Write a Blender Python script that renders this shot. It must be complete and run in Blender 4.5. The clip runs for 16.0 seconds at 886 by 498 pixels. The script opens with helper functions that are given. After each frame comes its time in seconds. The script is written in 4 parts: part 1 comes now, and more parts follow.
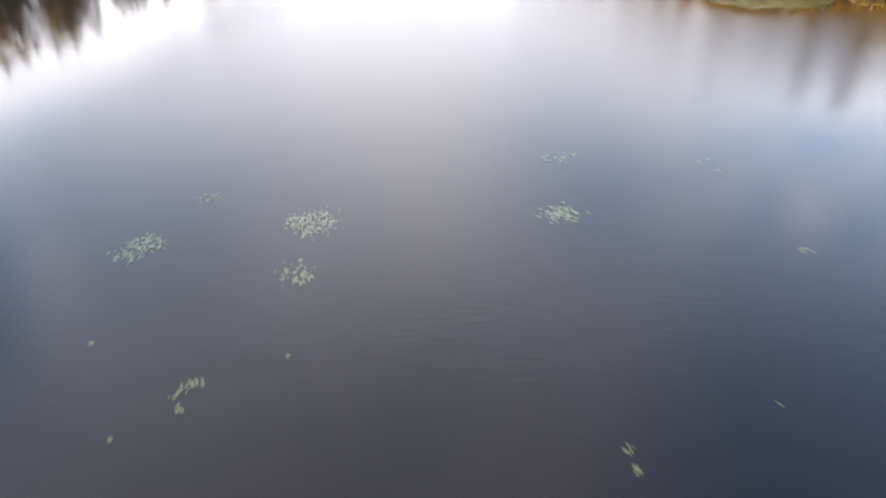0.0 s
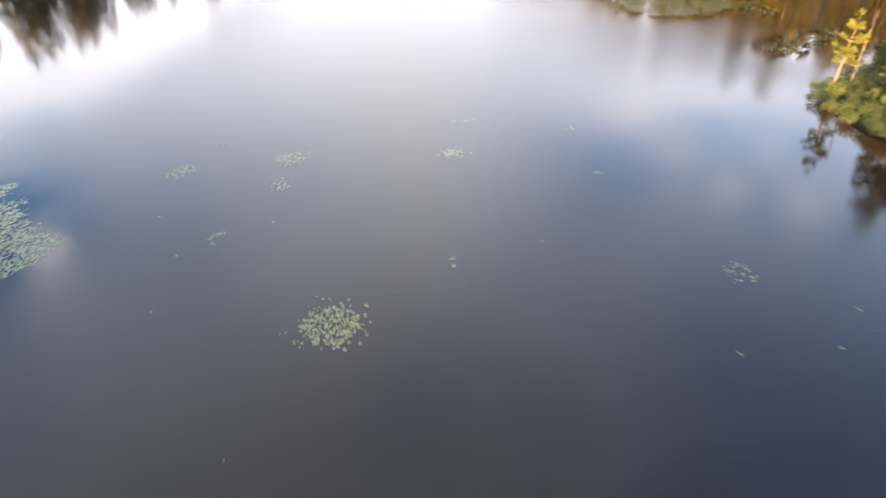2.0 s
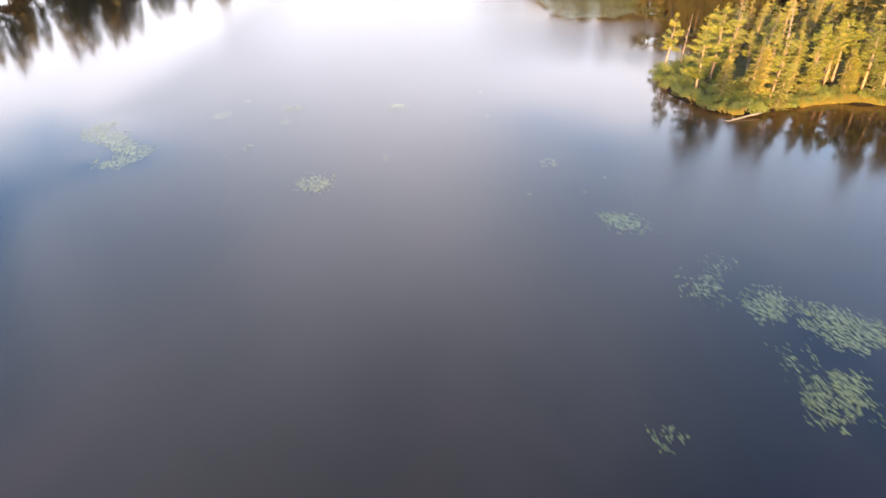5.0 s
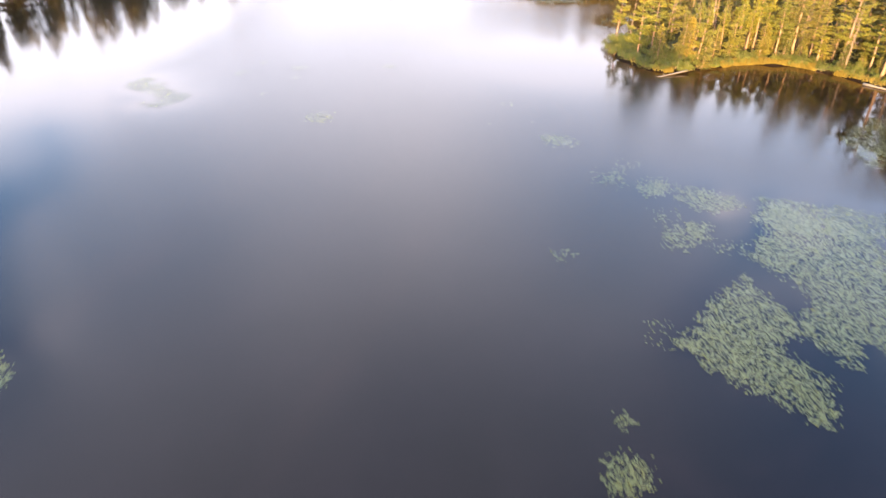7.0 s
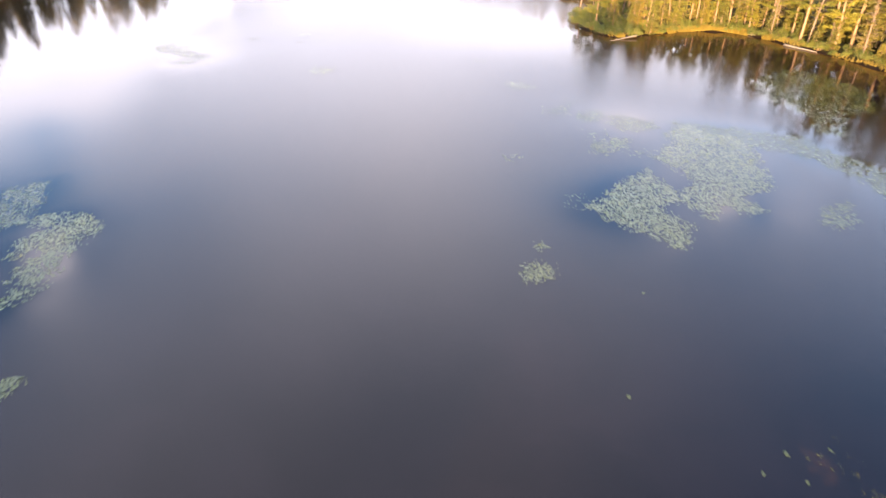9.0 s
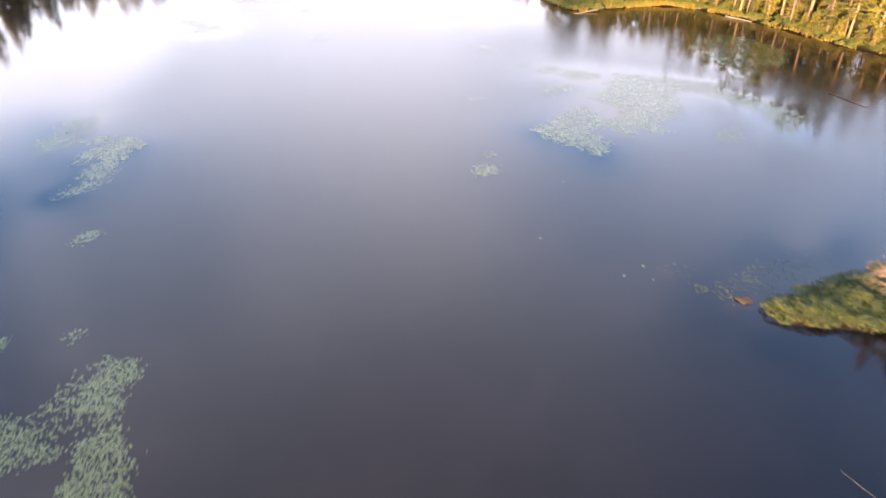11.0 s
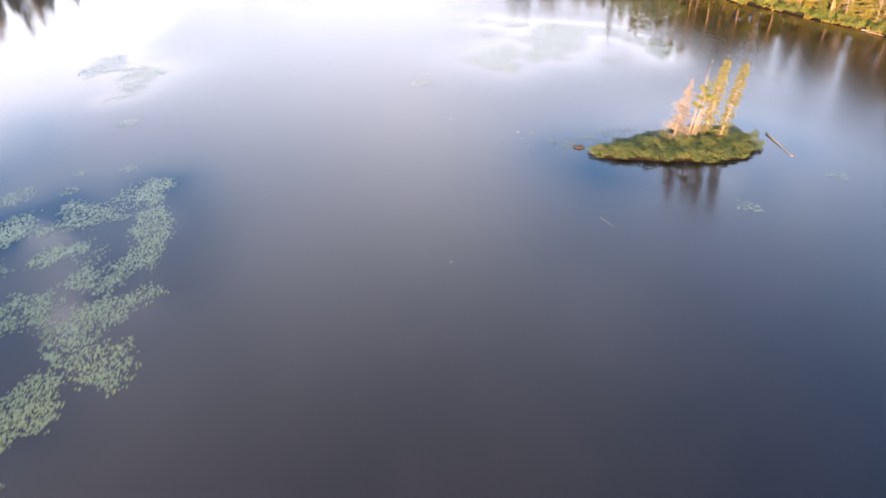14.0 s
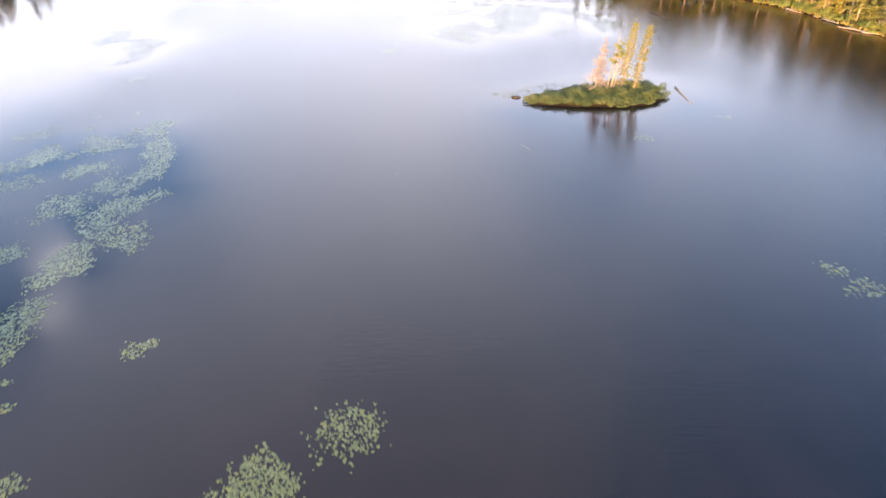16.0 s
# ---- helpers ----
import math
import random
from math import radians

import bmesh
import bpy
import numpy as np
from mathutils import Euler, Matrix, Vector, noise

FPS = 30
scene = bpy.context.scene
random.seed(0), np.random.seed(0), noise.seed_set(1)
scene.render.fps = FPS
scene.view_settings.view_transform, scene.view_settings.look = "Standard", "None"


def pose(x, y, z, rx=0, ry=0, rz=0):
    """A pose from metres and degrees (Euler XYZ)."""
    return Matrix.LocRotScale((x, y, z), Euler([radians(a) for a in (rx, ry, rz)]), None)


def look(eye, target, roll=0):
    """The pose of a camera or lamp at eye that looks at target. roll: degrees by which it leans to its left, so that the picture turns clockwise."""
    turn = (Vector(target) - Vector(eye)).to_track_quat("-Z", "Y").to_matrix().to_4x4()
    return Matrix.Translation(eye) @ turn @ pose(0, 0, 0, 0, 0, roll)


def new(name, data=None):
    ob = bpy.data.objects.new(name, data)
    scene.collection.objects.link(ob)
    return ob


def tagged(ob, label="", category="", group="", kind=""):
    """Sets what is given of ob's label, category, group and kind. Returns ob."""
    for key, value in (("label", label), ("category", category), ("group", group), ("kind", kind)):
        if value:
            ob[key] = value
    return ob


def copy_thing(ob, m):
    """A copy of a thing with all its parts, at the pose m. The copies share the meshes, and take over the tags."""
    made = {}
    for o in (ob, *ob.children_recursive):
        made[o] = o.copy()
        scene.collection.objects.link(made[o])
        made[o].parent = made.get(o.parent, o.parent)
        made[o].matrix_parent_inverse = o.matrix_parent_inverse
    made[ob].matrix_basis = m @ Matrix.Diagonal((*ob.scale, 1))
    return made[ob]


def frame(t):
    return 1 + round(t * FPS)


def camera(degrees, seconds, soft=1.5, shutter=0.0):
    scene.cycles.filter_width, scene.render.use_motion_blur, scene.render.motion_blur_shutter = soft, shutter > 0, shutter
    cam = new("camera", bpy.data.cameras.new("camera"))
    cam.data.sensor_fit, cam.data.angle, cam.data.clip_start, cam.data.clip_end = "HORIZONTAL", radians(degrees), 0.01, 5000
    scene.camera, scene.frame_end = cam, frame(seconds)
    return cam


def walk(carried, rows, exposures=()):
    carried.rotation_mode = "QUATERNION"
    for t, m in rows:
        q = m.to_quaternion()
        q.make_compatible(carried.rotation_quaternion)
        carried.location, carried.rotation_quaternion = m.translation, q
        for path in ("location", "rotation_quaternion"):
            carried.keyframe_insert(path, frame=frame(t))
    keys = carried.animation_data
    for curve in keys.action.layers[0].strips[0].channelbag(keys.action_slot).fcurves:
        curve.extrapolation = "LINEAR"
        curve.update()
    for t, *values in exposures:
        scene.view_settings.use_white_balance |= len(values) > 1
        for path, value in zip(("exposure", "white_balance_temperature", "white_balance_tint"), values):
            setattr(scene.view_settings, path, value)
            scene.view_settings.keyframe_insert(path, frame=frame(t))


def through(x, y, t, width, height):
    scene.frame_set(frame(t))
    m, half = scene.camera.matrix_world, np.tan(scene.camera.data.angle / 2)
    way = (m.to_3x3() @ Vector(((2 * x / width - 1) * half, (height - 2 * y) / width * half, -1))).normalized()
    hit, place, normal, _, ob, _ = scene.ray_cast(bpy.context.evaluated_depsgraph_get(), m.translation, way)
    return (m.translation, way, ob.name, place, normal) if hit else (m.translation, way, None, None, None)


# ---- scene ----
# ---------------------------------------------------------------- camera
EXPOSURE = 3.1
CLOUD_STOPS = [(0.38, 0.05), (0.67, 0.95)]
CLOUD_STRENGTH, CLOUD_COLOR = 0.56, (0.94, 0.92, 1.07)
CLOUD_ASIDE, CLOUD_EAST = -0.5, -0.2
# single cumulus heaps: where they stand in the sky, and their half-width in degrees
CUMULUS = [((-0.46, 0.84, 0.29), 4.5), ((-0.56, 0.79, 0.24), 4.5), ((-0.47, 0.85, 0.235), 2.6), ((0.334, 0.891, 0.309), 3.6), ((0.40, 0.86, 0.27), 3.0),
           ((0.503, 0.751, 0.429), 3.2), ((0.413, 0.796, 0.443), 2.8), ((-0.53, 0.657, 0.535), 3.0), ((-0.53, 0.709, 0.466), 2.6)]
CLOUD_DRIFT = (2.93, 1.7, 0.4)
SUN_POWER, SUN_COLOR = 3.9, (1.0, 0.63, 0.26)
WATER_DEEP = (0.0054, 0.0036, 0.0040)
RIPPLE, OPEN_ROUGH = 0.22, 0.25
cam = camera(71.0, 16.0, soft=1.4, shutter=0.9)
PATH = [
    (0, (0.0, 0.0, 11.543), (-0.003, 1.677, 10.454), -1.0),
    (0.5, (0.954, -3.166, 12.047), (0.952, -1.489, 10.956), -1.0),
    (1, (2.02, -6.311, 12.855), (2.016, -4.632, 11.768), -1.0),
    (1.5, (2.915, -9.504, 13.8), (2.911, -7.826, 12.712), -0.9),
    (2, (3.714, -12.733, 14.86), (3.714, -11.058, 13.768), -0.8),
    (2.5, (4.595, -15.958, 15.942), (4.594, -14.284, 14.847), -0.7),
    (3, (5.359, -19.204, 16.956), (5.36, -17.53, 15.861), -0.6),
    (3.5, (6.153, -22.538, 17.972), (6.153, -20.865, 16.876), -0.6),
    (4, (6.943, -25.877, 18.888), (6.941, -24.201, 17.796), -0.7),
    (6.5, (9.751, -42.651, 18.789), (9.747, -40.961, 17.719), -0.5),
    (7, (10.107, -45.668, 18.679), (10.104, -43.977, 17.61), -0.5),
    (7.5, (10.481, -48.884, 18.56), (10.48, -47.194, 17.492), -0.5),
    (8, (10.839, -51.924, 18.524), (10.837, -50.235, 17.453), -0.6),
    (8.5, (11.218, -54.926, 18.51), (11.218, -53.239, 17.436), -0.6),
    (9, (11.588, -57.939, 18.484), (11.592, -56.252, 17.409), -0.6),
    (11.5, (14.143, -72.532, 18.329), (14.148, -70.852, 17.244), -0.8),
    (12, (14.874, -75.413, 18.318), (14.876, -73.735, 17.23), -1.0),
    (12.5, (15.731, -78.235, 18.334), (15.731, -76.559, 17.242), -1.1),
    (13, (16.606, -81.036, 18.368), (16.604, -79.363, 17.272), -1.2),
    (13.5, (17.408, -83.865, 18.353), (17.404, -82.193, 17.256), -1.2),
    (14, (18.24, -86.656, 18.318), (18.238, -84.984, 17.22), -1.3),
    (14.5, (19.111, -89.427, 18.324), (19.112, -87.757, 17.223), -1.3),
    (15, (19.95, -92.125, 18.346), (19.953, -90.457, 17.243), -1.2),
    (15.5, (20.731, -94.676, 18.349), (20.739, -93.009, 17.245), -1.1),
    (16, (21.39, -96.791, 18.319), (21.396, -95.122, 17.217), -1.1),
]
walk(cam, [(t, look(eye, target, roll)) for t, eye, target, roll in PATH], exposures=[(0.0, EXPOSURE, 7000, 6), (3.5, EXPOSURE, 7000, 6), (7.0, EXPOSURE, 6900, 11), (9.0, EXPOSURE, 6900, 13), (12.5, EXPOSURE, 6500, 10), (16.0, EXPOSURE, 6500, 9)])

# ---------------------------------------------------------------- light
SUN_TURN, SUN_HEIGHT = radians(200), radians(6)
world = bpy.data.worlds.new("sky")
scene.world = world
world.use_nodes = True
wt = world.node_tree
wt.nodes.clear()


def add(tree, kind, **values):
    """A node with the given settings; keys that name inputs set those."""
    node = tree.nodes.new(kind)
    for key, value in values.items():
        if key in node.inputs:
            node.inputs[key].default_value = value
        else:
            setattr(node, key, value)
    return node


def ramp(tree, stops):
    node = tree.nodes.new("ShaderNodeValToRGB")
    while len(node.color_ramp.elements) < len(stops):
        node.color_ramp.elements.new(0.5)
    for e, (p, c) in zip(node.color_ramp.elements, stops):
        e.position, e.color = p, (c if len(c) == 4 else (*c, 1)) if isinstance(c, tuple) else (c, c, c, 1)
    return node


def build_sky():
    lk = wt.links.new
    sky = add(wt, "ShaderNodeTexSky", sky_type="NISHITA", sun_disc=False, sun_elevation=SUN_HEIGHT, sun_rotation=SUN_TURN,
              altitude=300, air_density=1.0, dust_density=0.3, ozone_density=3.5)
    clear = add(wt, "ShaderNodeBackground", Strength=0.17)
    lk(sky.outputs[0], clear.inputs[0])
    # high broken cloud, drawn on a flat layer over the place
    co = add(wt, "ShaderNodeTexCoord")
    sep = add(wt, "ShaderNodeSeparateXYZ")
    lk(co.outputs["Generated"], sep.inputs[0])
    up = add(wt, "ShaderNodeMath", operation="MAXIMUM")
    up.inputs[1].default_value = 0.0
    lk(sep.outputs[2], up.inputs[0])
    up2 = add(wt, "ShaderNodeMath", operation="ADD")
    up2.inputs[1].default_value = 0.12
    lk(up.outputs[0], up2.inputs[0])
    flat = add(wt, "ShaderNodeVectorMath", operation="DIVIDE")
    lk(co.outputs["Generated"], flat.inputs[0])
    lk(up2.outputs[0], flat.inputs[1])
    big = add(wt, "ShaderNodeTexNoise", Scale=0.8, Detail=2.0, Roughness=0.5, Distortion=0.3)
    puffs = add(wt, "ShaderNodeTexNoise", Scale=2.6, Detail=6.0, Roughness=0.55)
    both = add(wt, "ShaderNodeMix", data_type="FLOAT")
    both.inputs[0].default_value = 0.5
    shift = add(wt, "ShaderNodeVectorMath", operation="ADD")
    shift.inputs[1].default_value = CLOUD_DRIFT
    lk(flat.outputs[0], shift.inputs[0])
    for n, k in ((big, 2), (puffs, 3)):
        lk(shift.outputs[0], n.inputs["Vector"])
        lk(n.outputs[0], both.inputs[k])
    cover = ramp(wt, CLOUD_STOPS)
    # the heaps have ragged edges
    rag = add(wt, "ShaderNodeTexNoise", Scale=9.0, Detail=5.0, Roughness=0.6)
    lk(co.outputs["Generated"], rag.inputs["Vector"])
    heap = None
    for way, half in CUMULUS:
        d = add(wt, "ShaderNodeVectorMath", operation="DISTANCE")
        d.inputs[1].default_value = Vector(way).normalized()
        lk(co.outputs["Generated"], d.inputs[0])
        near = add(wt, "ShaderNodeMath", operation="MULTIPLY_ADD")
        near.inputs[1].default_value, near.inputs[2].default_value = -1 / radians(half), 1.0
        lk(d.outputs["Value"], near.inputs[0])
        if heap:
            top = add(wt, "ShaderNodeMath", operation="MAXIMUM")
            lk(heap.outputs[0], top.inputs[0])
            lk(near.outputs[0], top.inputs[1])
            heap = top
        else:
            heap = near
    torn = add(wt, "ShaderNodeMath", operation="MULTIPLY_ADD")
    torn.inputs[1].default_value = 2.2
    lk(rag.outputs[0], torn.inputs[0])
    lk(heap.outputs[0], torn.inputs[2])
    body = ramp(wt, [(0.0, 0.0), (1.0, 0.8)])
    shift_up = add(wt, "ShaderNodeMath", operation="ADD")
    shift_up.inputs[1].default_value = -0.95
    lk(torn.outputs[0], shift_up.inputs[0])
    lk(shift_up.outputs[0], body.inputs[0])
    # seen edge on, towards the horizon, the clouds close up
    crowd = ramp(wt, [(0.12, 0.80), (0.27, 0.68), (0.38, 0.49), (0.6, 0.48), (0.85, 0.52)])
    lk(sep.outputs[2], crowd.inputs[0])
    total = add(wt, "ShaderNodeMath", operation="ADD")
    lk(both.outputs[0], total.inputs[0])
    lk(crowd.outputs[0], total.inputs[1])
    # a clear belt half way up, on both sides of the lake
    aside = add(wt, "ShaderNodeMath", operation="MULTIPLY")
    lk(sep.outputs[0], aside.inputs[0])
    lk(sep.outputs[0], aside.inputs[1])
    belt = ramp(wt, [(0.16, 0.6), (0.33, 1.0), (0.43, 1.0), (0.56, 0.1)])
    lk(sep.outputs[2], belt.inputs[0])
    wide = add(wt, "ShaderNodeMath", operation="MULTIPLY")
    lk(aside.outputs[0], wide.inputs[0])
    lk(belt.outputs[0], wide.inputs[1])
    east = add(wt, "ShaderNodeMath", operation="MULTIPLY_ADD")
    east.inputs[1].default_value = CLOUD_ASIDE
    lk(wide.outputs[0], east.inputs[0])
    lk(total.outputs[0], east.inputs[2])
    # the cloud also breaks up high in the east
    side = add(wt, "ShaderNodeMath", operation="MAXIMUM")
    side.inputs[1].default_value = 0.0
    lk(sep.outputs[0], side.inputs[0])
    aloft = ramp(wt, [(0.42, 0.0), (0.60, 1.0)])
    lk(sep.outputs[2], aloft.inputs[0])
    both_ways = add(wt, "ShaderNodeMath", operation="MULTIPLY")
    lk(side.outputs[0], both_ways.inputs[0])
    lk(aloft.outputs[0], both_ways.inputs[1])
    broken = add(wt, "ShaderNodeMath", operation="MULTIPLY_ADD")
    broken.inputs[1].default_value = CLOUD_EAST
    lk(both_ways.outputs[0], broken.inputs[0])
    lk(east.outputs[0], broken.inputs[2])
    less = add(wt, "ShaderNodeMath", operation="SUBTRACT")
    less.inputs[1].default_value = 0.432
    lk(broken.outputs[0], less.inputs[0])
    lk(less.outputs[0], cover.inputs[0])
    cloud = add(wt, "ShaderNodeBackground", Strength=CLOUD_STRENGTH)
    cloud.inputs[0].default_value = (*CLOUD_COLOR, 1)
    # cloud thickens to a bright haze towards the horizon
    low = ramp(wt, [(0.0, 0.94), (0.2, 0.96), (0.36, 1.16), (0.56, 1.34), (0.82, 0.56)])
    lk(sep.outputs[2], low.inputs[0])
    bright = add(wt, "ShaderNodeMath", operation="MULTIPLY")
    bright.inputs[1].default_value = CLOUD_STRENGTH
    lk(low.outputs[0], bright.inputs[0])
    lk(bright.outputs[0], cloud.inputs[1])
    mix = add(wt, "ShaderNodeMixShader")
    full = add(wt, "ShaderNodeMath", operation="MAXIMUM")
    lk(cover.outputs[0], full.inputs[0])
    lk(body.outputs[0], full.inputs[1])
    lk(full.outputs[0], mix.inputs[0])
    lk(clear.outputs[0], mix.inputs[1])
    lk(cloud.outputs[0], mix.inputs[2])
    out = add(wt, "ShaderNodeOutputWorld")
    lk(mix.outputs[0], out.inputs[0])


build_sky()
sun = new("sun", bpy.data.lights.new("sun", "SUN"))
sun.data.energy, sun.data.angle, sun.data.color = SUN_POWER, radians(0.6), SUN_COLOR
sun.matrix_world = look((0, 0, 60), (-math.sin(SUN_TURN) * math.cos(SUN_HEIGHT), -math.cos(SUN_TURN) * math.cos(SUN_HEIGHT), 60 - math.sin(SUN_HEIGHT)))

# ---------------------------------------------------------------- materials


def material(name):
    m = bpy.data.materials.new(name)
    m.use_nodes = True
    t = m.node_tree
    return m, t, t.nodes["Principled BSDF"]


def leafy(name, dark, light, rough=0.6, through=0.25, odd=None, patch=0.0):
    """Foliage: colour varies from clump to clump and from plant to plant; some light passes through."""
    m, t, p = material(name)
    lk = t.links.new
    geo = add(t, "ShaderNodeNewGeometry")
    info = add(t, "ShaderNodeObjectInfo")
    mixv = add(t, "ShaderNodeMath", operation="MULTIPLY_ADD")
    mixv.inputs[1].default_value = 0.5
    lk(geo.outputs["Random Per Island"], mixv.inputs[0])
    half = add(t, "ShaderNodeMath", operation="MULTIPLY")
    half.inputs[1].default_value = 0.5
    lk(info.outputs["Random"], half.inputs[0])
    lk(half.outputs[0], mixv.inputs[2])
    r = ramp(t, [(0.05, dark), (0.85, light), (1.0, odd or light)])
    if patch:
        # neighbouring plants of one kind share a tone
        tone = add(t, "ShaderNodeTexNoise", Scale=patch, Detail=3.0, Roughness=0.6)
        lk(geo.outputs["Position"], tone.inputs["Vector"])
        spread = add(t, "ShaderNodeMapRange")
        spread.inputs["From Min"].default_value, spread.inputs["From Max"].default_value = 0.32, 0.68
        spread.inputs["To Min"].default_value, spread.inputs["To Max"].default_value = -0.4, 0.4
        lk(tone.outputs[0], spread.inputs["Value"])
        mixed = add(t, "ShaderNodeMath", operation="ADD")
        lk(mixv.outputs[0], mixed.inputs[0])
        lk(spread.outputs[0], mixed.inputs[1])
        mixv = mixed
    lk(mixv.outputs[0], r.inputs[0])
    lk(r.outputs[0], p.inputs["Base Color"])
    p.inputs["Roughness"].default_value = rough
    tr = add(t, "ShaderNodeBsdfTranslucent")
    lk(r.outputs[0], tr.inputs[0])
    mx = add(t, "ShaderNodeMixShader", Fac=through)
    lk(p.outputs[0], mx.inputs[1])
    lk(tr.outputs[0], mx.inputs[2])
    lk(mx.outputs[0], t.nodes["Material Output"].inputs[0])
    return m


def grained(name, a, b, scale, stretch=(1, 1, 1), rough=0.85, bump=0.3, fine=6.0):
    """Two scales of noise between two colours, with relief."""
    m, t, p = material(name)
    lk = t.links.new
    co = add(t, "ShaderNodeTexCoord")
    mp = add(t, "ShaderNodeMapping")
    mp.inputs["Scale"].default_value = stretch
    lk(co.outputs["Object"], mp.inputs[0])
    n1 = add(t, "ShaderNodeTexNoise", Scale=scale, Detail=8.0, Roughness=0.65)
    n2 = add(t, "ShaderNodeTexNoise", Scale=scale * fine, Detail=4.0)
    lk(mp.outputs[0], n1.inputs["Vector"])
    lk(mp.outputs[0], n2.inputs["Vector"])
    s = add(t, "ShaderNodeMath", operation="MULTIPLY_ADD")
    s.inputs[1].default_value = 0.4
    lk(n2.outputs[0], s.inputs[0])
    q = add(t, "ShaderNodeMath", operation="MULTIPLY")
    q.inputs[1].default_value = 0.6
    lk(n1.outputs[0], q.inputs[0])
    lk(q.outputs[0], s.inputs[2])
    r = ramp(t, [(0.3, a), (0.7, b)])
    lk(s.outputs[0], r.inputs[0])
    lk(r.outputs[0], p.inputs["Base Color"])
    p.inputs["Roughness"].default_value = rough
    bp = add(t, "ShaderNodeBump", Strength=bump, Distance=0.05)
    lk(s.outputs[0], bp.inputs["Height"])
    lk(bp.outputs[0], p.inputs["Normal"])
    return m


def water_material():
    m, t, p = material("lake_water")
    lk = t.links.new
    p.inputs["IOR"].default_value = 1.33
    geo = add(t, "ShaderNodeNewGeometry")
    # body colour: peat-stained; the bed shows through where it is shallow
    dep = add(t, "ShaderNodeAttribute", attribute_name="depth")
    n0 = add(t, "ShaderNodeTexNoise", Scale=0.9, Detail=6.0, Roughness=0.6)
    lk(geo.outputs["Position"], n0.inputs["Vector"])
    sh = add(t, "ShaderNodeMath", operation="MULTIPLY_ADD")
    sh.inputs[1].default_value = 0.8
    lk(n0.outputs[0], sh.inputs[0])
    lk(dep.outputs["Fac"], sh.inputs[2])
    bed = ramp(t, [(0.3, (0.046, 0.019, 0.006)), (0.75, (0.024, 0.0105, 0.005)), (1.0, WATER_DEEP)])
    lk(sh.outputs[0], bed.inputs[0])
    # weed beds and drifting silt show faintly in the deep water
    n1 = add(t, "ShaderNodeTexNoise", Scale=0.16, Detail=8.0, Roughness=0.7, Distortion=0.6)
    lk(geo.outputs["Position"], n1.inputs["Vector"])
    silt = ramp(t, [(0.42, 0.74), (0.66, 1.45)])
    lk(n1.outputs[0], silt.inputs[0])
    tint = add(t, "ShaderNodeMix", data_type="RGBA", blend_type="MULTIPLY")
    tint.inputs[0].default_value = 1.0
    lk(bed.outputs[0], tint.inputs[6])
    lk(silt.outputs[0], tint.inputs[7])
    lk(tint.outputs[2], p.inputs["Base Color"])
    # ripples: a fine wind pattern in drifting patches over a nearly still surface
    mp = add(t, "ShaderNodeMapping")
    mp.inputs["Scale"].default_value = (1.0, 4.5, 1.0)
    mp.inputs["Rotation"].default_value = (0, 0, radians(12))
    lk(geo.outputs["Position"], mp.inputs[0])
    fine = add(t, "ShaderNodeTexNoise", Scale=1.7, Detail=2.0, Roughness=0.5, Distortion=0.15)
    lk(mp.outputs[0], fine.inputs["Vector"])
    slow = add(t, "ShaderNodeTexNoise", Scale=0.07, Detail=3.0)
    lk(geo.outputs["Position"], slow.inputs["Vector"])
    where = ramp(t, [(0.40, 0.45), (0.56, 1.0)])
    lk(slow.outputs[0], where.inputs[0])
    calm = add(t, "ShaderNodeAttribute", attribute_name="calm")
    live = add(t, "ShaderNodeMath", operation="MULTIPLY_ADD")
    live.inputs[1].default_value, live.inputs[2].default_value = -RIPPLE, RIPPLE
    lk(calm.outputs["Fac"], live.inputs[0])
    st = add(t, "ShaderNodeMath", operation="MULTIPLY")
    lk(where.outputs[0], st.inputs[0])
    lk(live.outputs[0], st.inputs[1])
    bp = add(t, "ShaderNodeBump", Distance=0.05)
    lk(st.outputs[0], bp.inputs["Strength"])
    lk(fine.outputs[0], bp.inputs["Height"])
    lk(bp.outputs[0], p.inputs["Normal"])
    # open water is ruffled all over by small wavelets; among the pads and under the banks it lies calm
    rr = add(t, "ShaderNodeMath", operation="MULTIPLY_ADD")
    rr.inputs[1].default_value, rr.inputs[2].default_value = 0.025 - OPEN_ROUGH, OPEN_ROUGH
    lk(calm.outputs["Fac"], rr.inputs[0])
    lk(rr.outputs[0], p.inputs["Roughness"])
    return m


SPRUCE = leafy("spruce_needles", (0.034, 0.050, 0.009), (0.175, 0.148, 0.020), odd=(0.28, 0.16, 0.05), through=0.15)
PINE = leafy("pine_needles", (0.055, 0.078, 0.013), (0.20, 0.185, 0.024), through=0.18)
SPARSE = leafy("lichened_needles", (0.080, 0.082, 0.020), (0.175, 0.155, 0.042))
FAR = leafy("far_needles", (0.030, 0.038, 0.009), (0.15, 0.115, 0.020), through=0.05)
SHRUB = leafy("shrub_leaves", (0.045, 0.075, 0.012), (0.15, 0.16, 0.026))
HEATH = leafy("bog_shrub_leaves", (0.022, 0.044, 0.011), (0.096, 0.104, 0.026), odd=(0.15, 0.105, 0.04), patch=1.1)
SEDGE = leafy("dry_sedge", (0.10, 0.09, 0.018), (0.26, 0.19, 0.035))
PAD = leafy("lily_pad_green", (0.046, 0.060, 0.015), (0.092, 0.102, 0.028), rough=0.2, through=0.0)
PAD.node_tree.nodes["Principled BSDF"].inputs["Specular IOR Level"].default_value = 0.48
